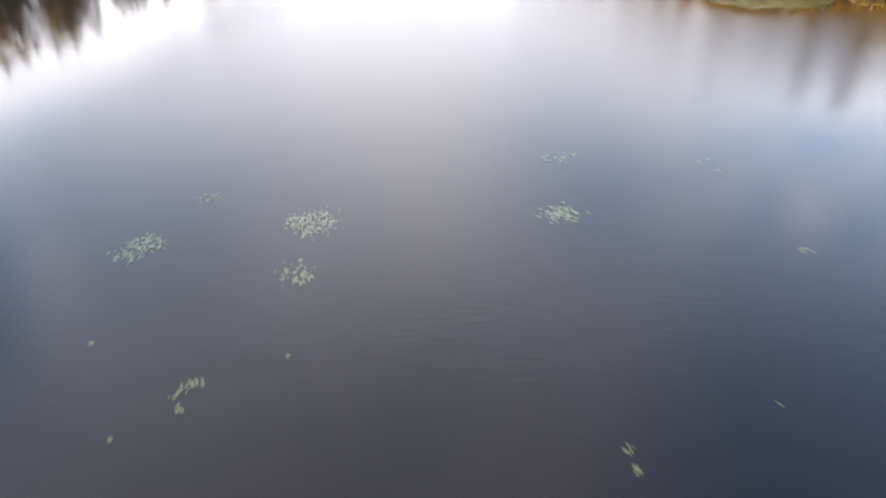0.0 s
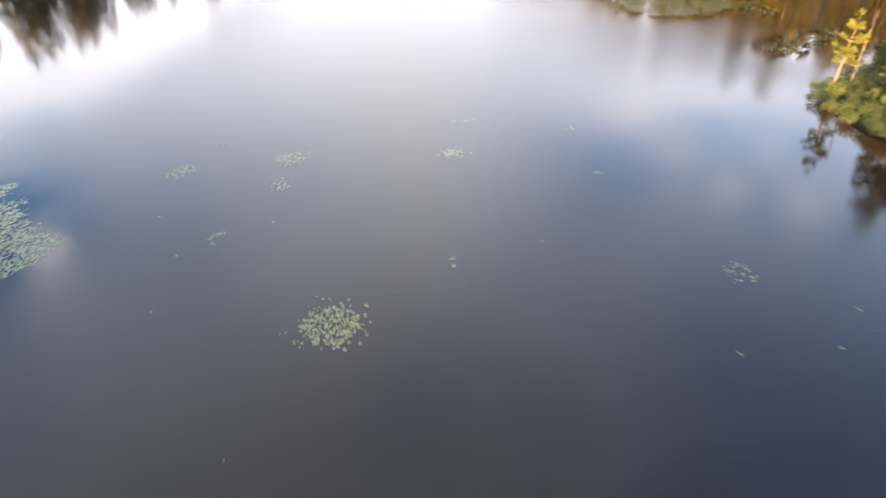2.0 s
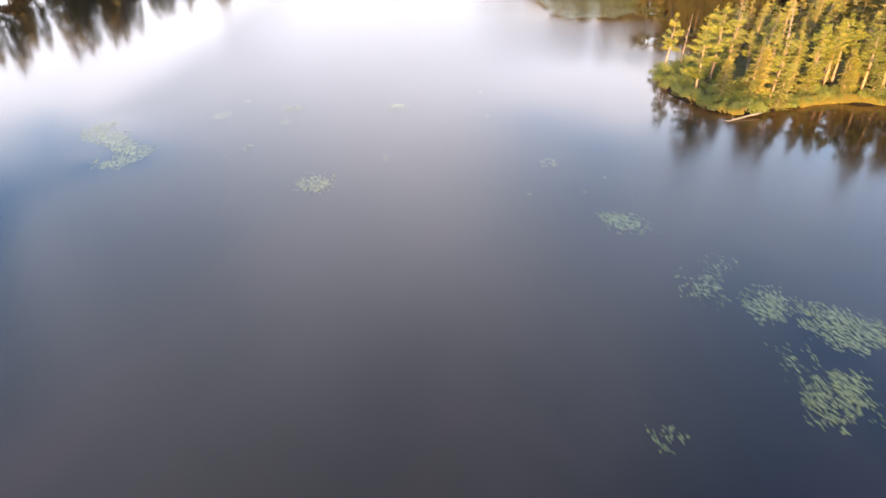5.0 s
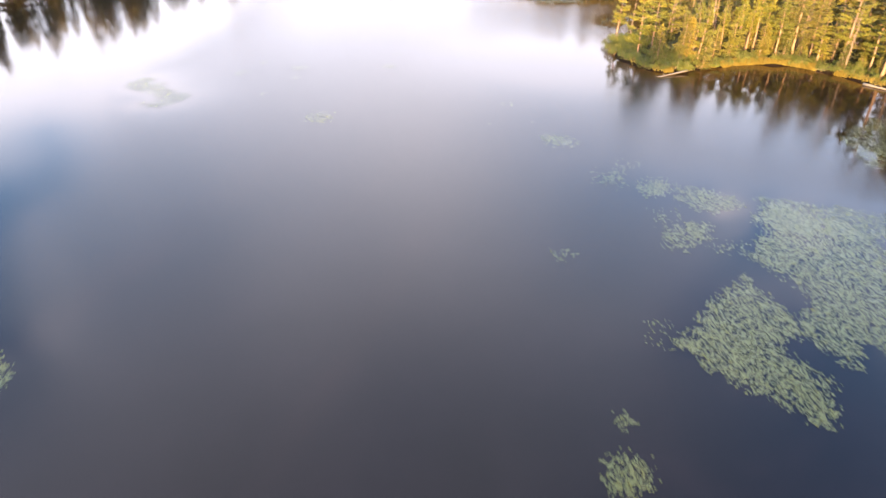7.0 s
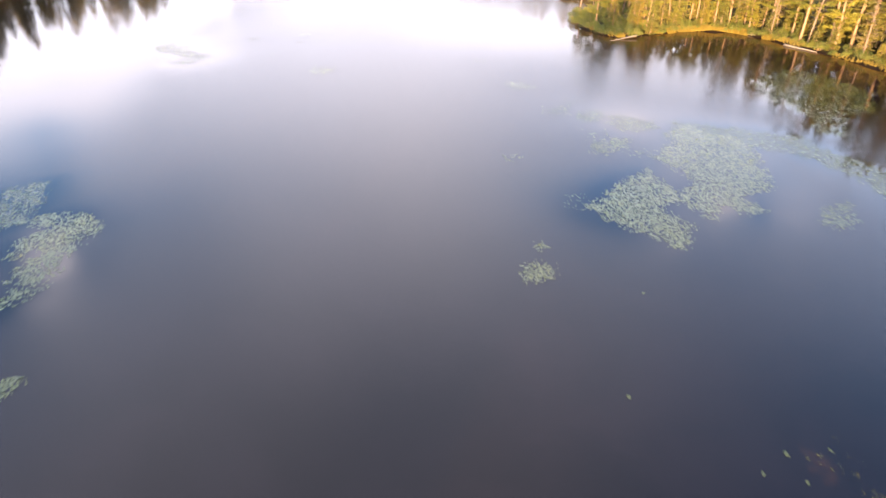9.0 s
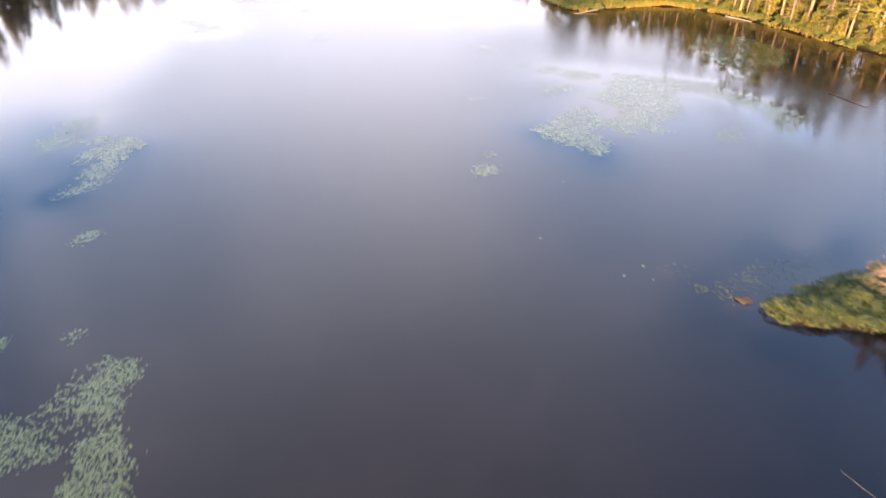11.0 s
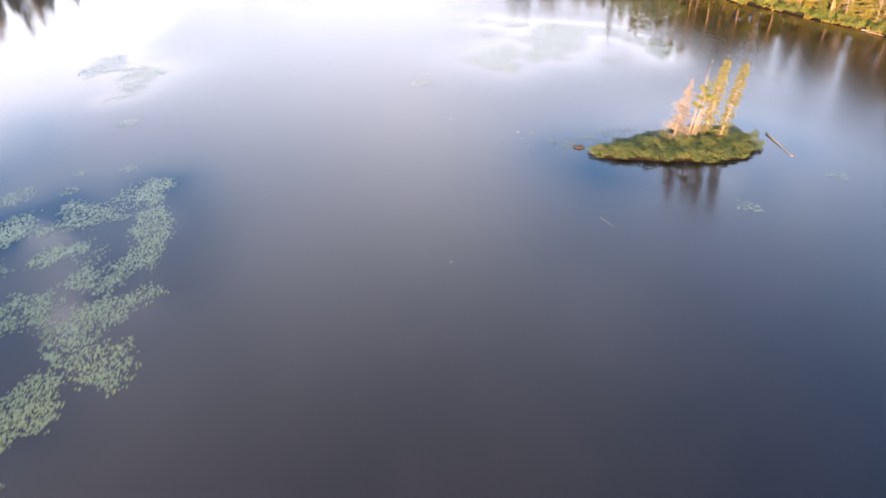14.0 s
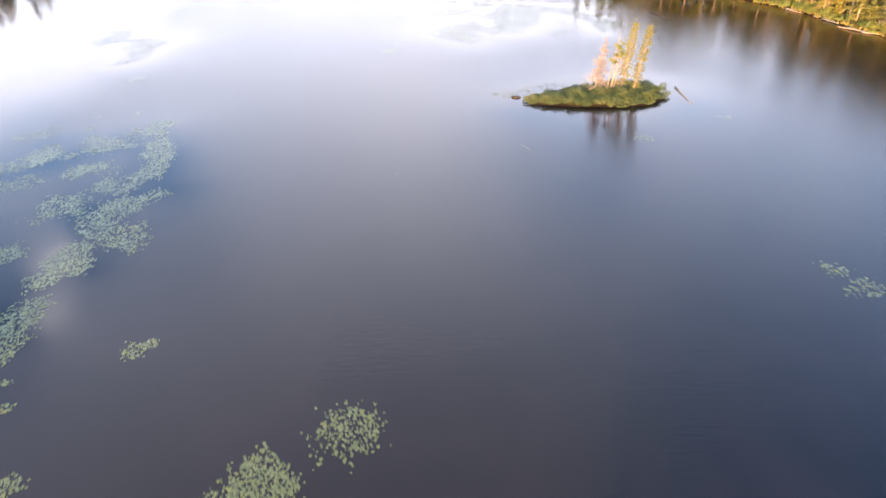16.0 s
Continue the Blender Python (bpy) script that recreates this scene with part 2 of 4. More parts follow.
REED = leafy("water_weed_green", (0.06, 0.09, 0.025), (0.13, 0.16, 0.045))
BARK = grained("conifer_bark", (0.12, 0.078, 0.054), (0.30, 0.205, 0.145), 6, (1, 1, 0.25))
DEADWOOD = grained("weathered_dead_wood", (0.11, 0.083, 0.072), (0.22, 0.168, 0.145), 7, (1, 1, 0.2))
DRIFT = grained("bleached_driftwood", (0.06, 0.055, 0.052), (0.18, 0.165, 0.155), 5, (0.2, 1, 1))
SOIL = grained("mossy_forest_floor", (0.022, 0.024, 0.010), (0.085, 0.075, 0.028), 0.6, fine=9)
PEAT = grained("wet_peat", (0.012, 0.007, 0.004), (0.035, 0.022, 0.012), 3)
WATER = water_material()


# ---------------------------------------------------------------- mesh helpers


def link_mesh(name, verts, faces, mat, smooth=False):
    me = bpy.data.meshes.new(name)
    if isinstance(faces, np.ndarray):
        k = faces.shape[1]
        me.vertices.add(len(verts))
        me.vertices.foreach_set("co", np.asarray(verts, np.float32).ravel())
        me.loops.add(faces.size)
        me.loops.foreach_set("vertex_index", faces.astype(np.int32).ravel())
        me.polygons.add(len(faces))
        me.polygons.foreach_set("loop_start", np.arange(0, faces.size, k, dtype=np.int32))
        me.polygons.foreach_set("loop_total", np.full(len(faces), k, np.int32))
        me.update(calc_edges=True)
        me.validate()
    else:
        me.from_pydata([tuple(v) for v in verts], [], faces)
    me.materials.append(mat)
    if smooth:
        me.polygons.foreach_set("use_smooth", np.ones(len(me.polygons), bool))
    return me


def part(name, me, parent, label=""):
    ob = new(name, me)
    ob.parent = parent
    if label:
        ob["label"] = label
    if name in ("inner_crown", "branchwork", "crown", "foliage", "undergrowth"):
        ob["kind"] = "stuff"
    return ob


class Soup:
    """Collects verts and triangles or quads."""

    def __init__(self):
        self.v, self.f, self.n = [], [], 0

    def put(self, verts, faces):
        self.v.append(np.asarray(verts, float))
        self.f += [tuple(i + self.n for i in f) for f in faces]
        self.n += len(verts)

    def tube(self, pts, radii, sides=6):
        """A tapered tube along points."""
        pts = np.asarray(pts, float)
        rings = []
        for i, p in enumerate(pts):
            d = pts[min(i + 1, len(pts) - 1)] - pts[max(i - 1, 0)]
            d = d / (np.linalg.norm(d) + 1e-9)
            a = np.cross(d, (0.3, 0.9, 0.2) if abs(d[2]) > 0.8 else (0, 0, 1))
            a /= np.linalg.norm(a) + 1e-9
            b = np.cross(d, a)
            w = np.arange(sides) * 2 * np.pi / sides
            rings.append(p + radii[i] * (np.cos(w)[:, None] * a + np.sin(w)[:, None] * b))
        faces = []
        for i in range(len(pts) - 1):
            for k in range(sides):
                faces.append((i * sides + k, i * sides + (k + 1) % sides, (i + 1) * sides + (k + 1) % sides, (i + 1) * sides + k))
        faces.append(tuple(range(sides))[::-1])
        faces.append(tuple((len(pts) - 1) * sides + k for k in range(sides)))
        self.put(np.concatenate(rings), faces)

    def mesh(self, name, mat, smooth=False):
        return link_mesh(name, np.concatenate(self.v), self.f, mat, smooth)


def tufts(places, ways, size, rng, blades=5, spread=0.7, width=0.28):
    """Spiky sprays of narrow triangles at places, pointing along ways; one island for each spray."""
    places, ways = np.asarray(places), np.asarray(ways)
    n = len(places)
    size = np.broadcast_to(size, (n,))[:, None, None]
    d = ways[:, None, :] + spread * rng.normal(size=(n, blades, 3))
    d /= np.linalg.norm(d, axis=2, keepdims=True)
    side = np.cross(d, rng.normal(size=(n, blades, 3)))
    side /= np.linalg.norm(side, axis=2, keepdims=True)
    ln = size * rng.uniform(0.6, 1.15, (n, blades, 1))
    base = np.broadcast_to(places[:, None, :], d.shape)
    a, b, tip = base + side * ln * width, base - side * ln * width, base + d * ln
    verts = np.stack([a, b, tip], 2).reshape(-1, 3)
    return verts, np.arange(len(verts)).reshape(-1, 3)


def leaves(places, normals, size, rng, length=1.5):
    """Single pointed leaves (two triangles) about places."""
    n = len(places)
    u = np.cross(normals, rng.normal(size=(n, 3)))
    u /= np.linalg.norm(u, axis=1, keepdims=True)
    v = np.cross(normals, u)
    s = size * rng.uniform(0.6, 1.3, (n, 1))
    verts = np.stack([places - u * s * length, places + v * s * 0.6, places + u * s * length, places - v * s * 0.6], 1)
    faces = (np.arange(n) * 4)[:, None, None] + np.array([[0, 1, 2], [0, 2, 3]])[None]
    return verts.reshape(-1, 3), faces.reshape(-1, 3)


# ---------------------------------------------------------------- plan of the lake
# shore of the lake, anticlockwise from the point of the wooded peninsula
SHORE_EAST = [(29.7, 29.4), (29.0, 26.0), (29.1, 22.8), (29.9, 19.8), (31.3, 17.5), (33.2, 16.8), (35.8, 17.2), (38.4, 18.3), (41.5, 19.6),
              (44.5, 19.3), (47.2, 18.3), (49.6, 14.9), (51.8, 10.5), (54.2, 5.6), (57.0, -2.0), (60.1, -7.5), (62.4, -13.0), (65.6, -17.0),
              (66.8, -24.0), (68.9, -30.4), (73, -44), (76, -70), (74, -100), (66, -130)]
SHORE_SOUTH = [(40, -150), (0, -156), (-40, -146), (-66, -110)]
SHORE_WEST = [(-74, -70), (-68, -30), (-61, 0), (-57, 25), (-55, 45), (-56, 62), (-58, 80), (-52, 100), (-54, 130)]
SHORE_NORTH = [(-20, 190), (14, 172), (28, 122), (34, 98), (44, 82), (60, 74), (66, 62), (58, 50), (46, 42), (37, 35), (32, 31)]
LAKE = np.array((SHORE_EAST + SHORE_SOUTH + SHORE_WEST + SHORE_NORTH), float)
ISLAND = np.array([(28.1, -47.0), (29.3, -47.9), (31.2, -48.3), (33.2, -48.7), (35.4, -48.9), (37.4, -48.8), (39.0, -48.2), (40.5, -47.1),
                   (40.6, -45.4), (39.9, -44.2), (38.3, -43.6), (36.0, -43.7), (33.4, -44.5), (30.8, -45.5)], float)


# floating lily pads: discs (x, y, radius) that make up each drift, and pads to a square metre
CLUSTERS = [
    (26, [(-4.8, 19.7, 0.83), (-5.4, 19.8, 0.42)]),
    (13, [(-4.7, 16.4, 0.55)]),
    (24, [(-10.4, 18.4, 0.56), (-10.7, 17.8, 0.49)]),
    (26, [(4.4, 20, 0.63)]),
    (22, [(-6.5, 11.7, 0.18), (-6.7, 11.4, 0.18), (-6.9, 11.1, 0.12), (-6.6, 10.8, 0.17)]),
    (22, [(4.1, 9.3, 0.15), (4.2, 8.7, 0.12)]),
    (12, [(-9.3, 21.8, 0.34)]),
    (4, [(5.1, 25, 0.69)]),
    (3, [(11.4, 23.9, 0.66)]),
    (20, [(12.1, 17.3, 0.19)]),
    (50, [(8.1, 10.6, 0.08)]),
    (38, [(-0.5, 5, 1.08), (0.3, 4.6, 0.71), (-1, 4, 0.6)]),
    (5, [(15.9, 8, 0.7)]),
    (30, [(18.3, 0.1, 0.52), (19.1, -0.6, 0.89), (19.9, -1.1, 0.88), (20.8, -1.4, 0.55), (18.9, -2.2, 0.44)]),
    (32, [(16.7, -31.2, 0.77), (16.2, -31.6, 0.5)]),
    (22, [(17.1, -28.8, 0.35)]),
    (8, [(16.7, -16.8, 0.62)]),
    (40, [(-9.9, 13.2, 0.06), (-7.9, 9.8, 0.05)]),
    (40, [(-4.3, 12.6, 0.06)]),
    (40, [(-7.5, 5.9, 0.06)]),
    (40, [(13.8, 3.2, 0.09), (14, 3.1, 0.05)]),
    (40, [(17.5, 3.4, 0.09), (19.3, 5.5, 0.09)]),
    (40, [(-2.7, -1, 0.06)]),
    (40, [(21.5, -33.2, 0.06), (19, -40.2, 0.07)]),
    (40, [(24, -43, 0.08), (25.7, -42.9, 0.07), (22.8, -43.9, 0.06), (24.1, -44.3, 0.06)]),
    (40, [(18.6, -60, 0.06)]),
    (34, [(8, -76.5, 0.5), (8.6, -76.1, 0.3)]),
    (42, [(17.8, -81.2, 1.16), (17.6, -82.4, 0.91)]),
    (30, [(6.3, -83.3, 0.49)]),
    (12, [(41.1, -71.7, 0.61), (41.9, -73.2, 0.75), (41, -73.4, 0.4)]),
    (10, [(36.3, -55, 0.62)]),
    (8, [(43.5, -51.3, 0.52)]),
    (10, [(48.7, -30.5, 0.73)]),
    (22, [(-6.7, -39.5, 0.63), (-6.4, -39, 0.4)]),
    (12, [(-6.3, -48.4, 0.45), (-3.2, -47.9, 0.46), (-5.7, -51, 0.49)]),
    (20, [(3.5, -78.3, 0.24), (4.2, -79.7, 0.31), (-2, -68.9, 0.77)]),
]
# wide drifts: how closely the pads lie, whether they lie near the way, and the ring round them
DRIFTS = []


def drift(close, near, *ring):
    DRIFTS.append((close, near, np.array(ring, float)))


drift(1.0, True, (24.4, -20.3), (25.8, -19.2), (26.1, -20.6), (26.4, -22.2), (26.8, -23.0), (25.2, -24.2), (25.6, -25.5), (26.3, -26.8), (25.7, -27.9), (24.9, -29.1), (23.5, -27.7), (22.5, -26.9), (21.7, -25.7), (20.8, -24.8), (20.6, -24.1), (21.9, -23.1), (22.8, -21.9))
drift(0.08, False, (19.3, -23.1), (20.4, -22.6), (21.1, -23.6), (20.8, -24.8), (19.5, -24.5))
drift(1.0, False, (26.8, -16.9), (28.4, -15.2), (29.4, -12.1), (31.5, -11.1), (32.5, -13.3), (34.1, -13.7), (34.9, -15.6), (34.3, -17.3), (33.7, -19.2), (33.1, -22.0), (31.7, -22.5), (30.1, -23.0), (31.3, -25.0), (30.3, -25.4), (29.1, -24.2), (27.8, -25.8), (27.2, -25.5), (26.9, -24.0), (26.1, -23.7), (27.1, -22.5), (28.3, -21.0), (27.7, -18.8))
drift(0.75, False, (25.5, -8.9), (27.3, -9.1), (28.6, -10.3), (28.9, -11.4), (26.8, -12.2), (25.8, -11.3), (25.2, -10.3))
drift(0.85, False, (23.2, -14.3), (24.7, -13.6), (25.7, -13.7), (24.9, -15.4), (23.6, -16.4), (22.7, -16.1), (22.7, -15.1))
drift(0.14, False, (23.2, -11.9), (24.6, -11.4), (24.0, -13.7), (22.8, -14.0))
drift(0.16, False, (24.9, -15.8), (27.1, -15.6), (27.7, -16.5), (25.5, -16.8))
drift(0.15, False, (21.9, -4.7), (23.2, -4.1), (24.0, -5.0), (23.4, -6.0), (22.7, -5.9))
drift(0.95, False, (21.2, -6.7), (22.3, -5.9), (22.6, -6.7), (21.8, -7.8), (20.8, -7.9))
drift(0.05, False, (20.5, -5.5), (22.7, -5.9), (22.5, -8.4), (21.4, -9.1), (20.6, -8.2), (20.1, -7.2))
drift(1.1, False, (23.0, -8.4), (24.7, -7.4), (25.0, -8.1), (24.4, -9.7), (23.5, -9.9), (23.2, -9.2))
drift(0.07, False, (23.1, -7.4), (24.8, -6.9), (25.9, -8.2), (25.1, -9.4), (24.8, -8.5), (23.3, -9.4))
drift(0.8, False, (30.1, -10.3), (35.8, -12.1), (38.8, -13.4), (39.9, -16.4), (42.1, -20.1), (42.7, -22.3), (40.2, -26.0), (39.8, -23.8), (39.2, -20.5), (38.0, -17.6), (34.9, -15.5), (29.8, -14.2))
drift(0.5, False, (41.2, 0.1), (45.9, 3.6), (48.8, 1.6), (50.2, -3.6), (48.1, -8.0), (45.0, -9.3), (42.3, -13.5), (40.8, -12.9), (41.9, -9.8), (40.4, -4.8))
drift(0.7, False, (35.1, -24.8), (36.8, -24.2), (36.0, -26.2), (34.5, -27.2), (34.0, -26.5))
drift(1.15, True, (-1.5, -50.5), (-0.9, -49.7), (0.5, -50.1), (0.6, -51.7), (0.7, -52.7), (1.7, -54.1), (2.3, -55.0), (2.6, -56.6), (2.8, -58.5), (3.0, -60.1), (2.2, -60.1), (0.7, -59.6), (1.3, -58.8), (1.2, -57.3), (0.7, -56.6), (0.1, -54.5), (-0.1, -53.1), (-1.1, -52.1))
drift(0.45, False, (-2.2, -52.3), (-2.0, -50.3), (-1.1, -50.0), (-0.2, -53.1), (0.4, -55.3), (-0.6, -53.6))
drift(1.0, False, (-4.7, -54.6), (-4.8, -52.5), (-3.1, -53.0), (-1.7, -53.1), (-0.4, -54.5), (-0.9, -54.7), (-2.0, -55.3), (-2.4, -56.1), (-3.7, -55.6))
drift(0.75, False, (-3.8, -58.6), (-3.6, -57.9), (-2.6, -57.6), (-1.6, -57.1), (-1.4, -58.0), (-2.2, -58.7), (-2.8, -59.3), (-3.2, -59.6))
drift(0.95, False, (-0.7, -61.5), (-0.8, -60.5), (-0.5, -59.5), (0.3, -59.9), (0.7, -60.8), (1.4, -60.4), (2.1, -60.5), (1.9, -61.3), (1.0, -61.8), (-0.1, -61.8))
drift(0.15, False, (-1.4, -58.9), (-0.9, -58.0), (-0.2, -57.8), (0.0, -59.4), (-0.9, -59.7))
drift(1.0, True, (0.7, -66.1), (0.1, -64.0), (0.9, -63.2), (1.9, -62.3), (3.5, -61.4), (4.3, -61.9), (3.8, -62.8), (3.2, -64.2), (2.5, -65.0), (2.3, -66.2), (1.7, -66.5))
drift(0.9, False, (1.2, -66.5), (2.4, -66.4), (2.9, -65.8), (4.1, -65.8), (4.9, -67.0), (4.9, -68.4), (4.2, -68.7), (2.9, -68.0), (1.9, -67.5))
drift(1.05, True, (0.4, -71.1), (0.8, -70.2), (0.8, -68.6), (1.3, -67.3), (1.9, -67.5), (2.9, -69.7), (2.8, -70.6), (2.0, -71.1), (1.6, -71.6), (1.1, -72.2))
drift(0.8, False, (-3.9, -59.2), (-3.3, -57.8), (-1.7, -57.1), (-1.3, -58.2), (-2.8, -59.4), (-3.6, -59.6))
drift(0.7, False, (-8.0, -56.3), (-7.3, -54.5), (-6.4, -53.7), (-5.3, -55.5), (-4.2, -55.3), (-4.0, -56.3), (-5.8, -56.8), (-6.6, -57.5), (-7.2, -57.6))
drift(0.5, False, (-2.0, -63.1), (-1.3, -61.7), (0.2, -62.9), (-0.2, -63.6), (0.5, -65.5), (-1.1, -64.2))
drift(0.6, False, (-2.9, -63.9), (-2.8, -62.1), (-2.1, -62.8), (-2.2, -64.2))
drift(0.6, False, (-10.9, -52.0), (-9.9, -51.9), (-8.4, -50.7), (-7.7, -52.0), (-8.6, -52.9), (-10.2, -53.2))
drift(1.0, False, (0.1, -75.5), (0.7, -74.0), (1.2, -72.9), (2.1, -72.7), (2.7, -74.0), (2.9, -75.6), (2.5, -77.0), (1.8, -78.3))
drift(0.6, False, (-3.0, -68.6), (-2.8, -68.1), (-2.0, -67.5), (-1.0, -68.9), (-1.8, -69.7), (-2.1, -70.2))
drift(0.7, False, (-8.5, -60.1), (-5.7, -59.0), (-4.1, -60.1), (-5.7, -61.2), (-7.5, -61.7))
drift(0.7, False, (-9.8, -58.0), (-6.1, -55.2), (-5.1, -56.6), (-7.5, -58.5), (-9.0, -59.3))
drift(0.4, False, (-3.2, -65.5), (-2.3, -63.6), (-1.9, -62.3), (-0.1, -64.2), (-2.3, -65.5))
drift(0.95, False, (-17.2, -21.1), (-16.3, -20.3), (-15.0, -20.0), (-14.0, -22.4), (-13.5, -25.4), (-14.5, -26.5), (-15.8, -27.6), (-16.7, -26.3), (-17.0, -22.3))
drift(0.95, False, (-13.5, -25.4), (-12.3, -24.4), (-10.1, -24.6), (-8.4, -26.2), (-8.9, -28.4), (-9.4, -29.3), (-10.9, -28.3), (-12.2, -29.4), (-12.5, -27.7), (-11.4, -26.1))
drift(0.95, False, (-10.9, -31.2), (-10.9, -29.6), (-9.8, -29.0), (-8.7, -30.7), (-8.8, -32.3), (-9.3, -33.5), (-10.1, -34.0), (-10.9, -34.6), (-11.3, -33.9), (-10.7, -33.0), (-10.1, -32.0))
drift(0.9, False, (-21.0, 14.5), (-20.8, 16.3), (-19.0, 16.5), (-18.7, 14.9), (-17.3, 15.0), (-16.6, 13.2), (-14.8, 12.0), (-13.8, 10.8), (-14.0, 9.1), (-15.0, 7.8), (-17.0, 8.1), (-17.2, 8.8), (-15.9, 9.1), (-16.2, 10.9), (-18.4, 12.4), (-20.1, 13.1))
drift(0.9, False, (23.1, 63.8), (23.5, 55.3), (25.8, 52.9), (31.1, 53.0), (34.7, 56.8), (37.3, 64.2), (36.2, 73.8), (28.8, 74.2))
drift(0.25, False, (33.9, 57.8), (39.6, 63.0), (38.3, 53.2), (36.7, 51.7), (34.6, 53.4))
drift(0.14, False, (31.7, 41.8), (37.1, 46.1), (40.5, 46.8), (37.8, 42.3), (32.6, 37.8), (30.9, 38.7))
drift(1.05, True, (13.4, -84.3), (13.7, -83.3), (14.2, -82.4), (14.7, -82.1), (15.4, -82.7), (16.1, -83.2), (16.6, -84.4), (15.2, -85.1))


def smooth_ring(ring, times=2):
    for _ in range(times):
        nxt = np.roll(ring, -1, 0)
        ring = np.stack([0.75 * ring + 0.25 * nxt, 0.25 * ring + 0.75 * nxt], 1).reshape(-1, 2)
    return ring


LAKE, ISLAND = smooth_ring(LAKE), smooth_ring(ISLAND)


def ring_distance(p, ring):
    """Distance from points to a closed ring: positive inside."""
    out = np.full(len(p), 1e9)
    inside = np.zeros(len(p), bool)
    for a, b in zip(ring, np.roll(ring, -1, 0)):
        ab = b - a
        s = np.clip(((p - a) @ ab) / (ab @ ab), 0, 1)
        out = np.minimum(out, np.hypot(*(p - a - s[:, None] * ab).T))
        cross = (a[1] > p[:, 1]) != (b[1] > p[:, 1])
        with np.errstate(divide="ignore", invalid="ignore"):
            x = a[0] + (p[:, 1] - a[1]) * ab[0] / (ab[1] if ab[1] else 1e-9)
        inside ^= cross & (p[:, 0] < x)
    return np.where(inside, out, -out)


def wobble(p, scale, seed):
    return np.array([noise.fractal((x * scale + seed, y * scale, seed * 0.7), 1.0, 2.0, 3) for x, y in p])


def inland(p):
    """How far a place is from the water, ashore (positive) or afloat (negative)."""
    p = np.asarray(p, float)
    return np.maximum(-ring_distance(p, LAKE), ring_distance(p, ISLAND))


def height(p, wob=None):
    p = np.asarray(p, float)
    d = -ring_distance(p, LAKE)
    i = ring_distance(p, ISLAND)
    wob = wobble(p, 0.35, 3.0) if wob is None else wob
    d = d + 0.35 * wob
    z = np.where(d > 0, 0.20 * (1 - np.exp(-np.clip(d, 0, 50) / 0.25)) + 0.05 * np.minimum(d, 40) + 0.25 * wob * np.clip(d / 3, 0, 1), 0.0 + 0.38 * d / (1 + 0.05 * np.abs(d)))
    i = i + 0.25 * wob
    zi = np.where(i > 0, 0.22 * (1 - np.exp(-np.clip(i, 0, 50) / 0.3)) + 0.06 * i, 0.0 + 1.5 * i / (1 + 0.1 * np.abs(i)))
    return np.maximum(np.maximum(z, -4.0), zi)


def axis(lo, hi, fine, far):
    mid = np.arange(lo, hi + fine / 2, fine)
    steps = np.cumsum(fine * 1.25 ** np.arange(1, 60))
    steps = steps[steps < far]
    return np.concatenate([(lo - steps)[::-1], mid, hi + steps])


def build_ground():
    xs, ys = axis(24, 76, 0.55, 3500), axis(-54, 40, 0.55, 3500)
    gx, gy = np.meshgrid(xs, ys)
    p = np.stack([gx.ravel(), gy.ravel()], 1)
    z = height(p)
    n, m = len(xs), len(ys)
    a = (np.arange(m - 1)[:, None] * n + np.arange(n - 1)[None]).ravel()
    me = link_mesh("ground", np.c_[p, z], np.stack([a, a + 1, a + n + 1, a + n], 1), SOIL, True)
    tagged(new("ground", me), "mossy dark forest floor and peat bank round the lake", "ground", kind="structure")


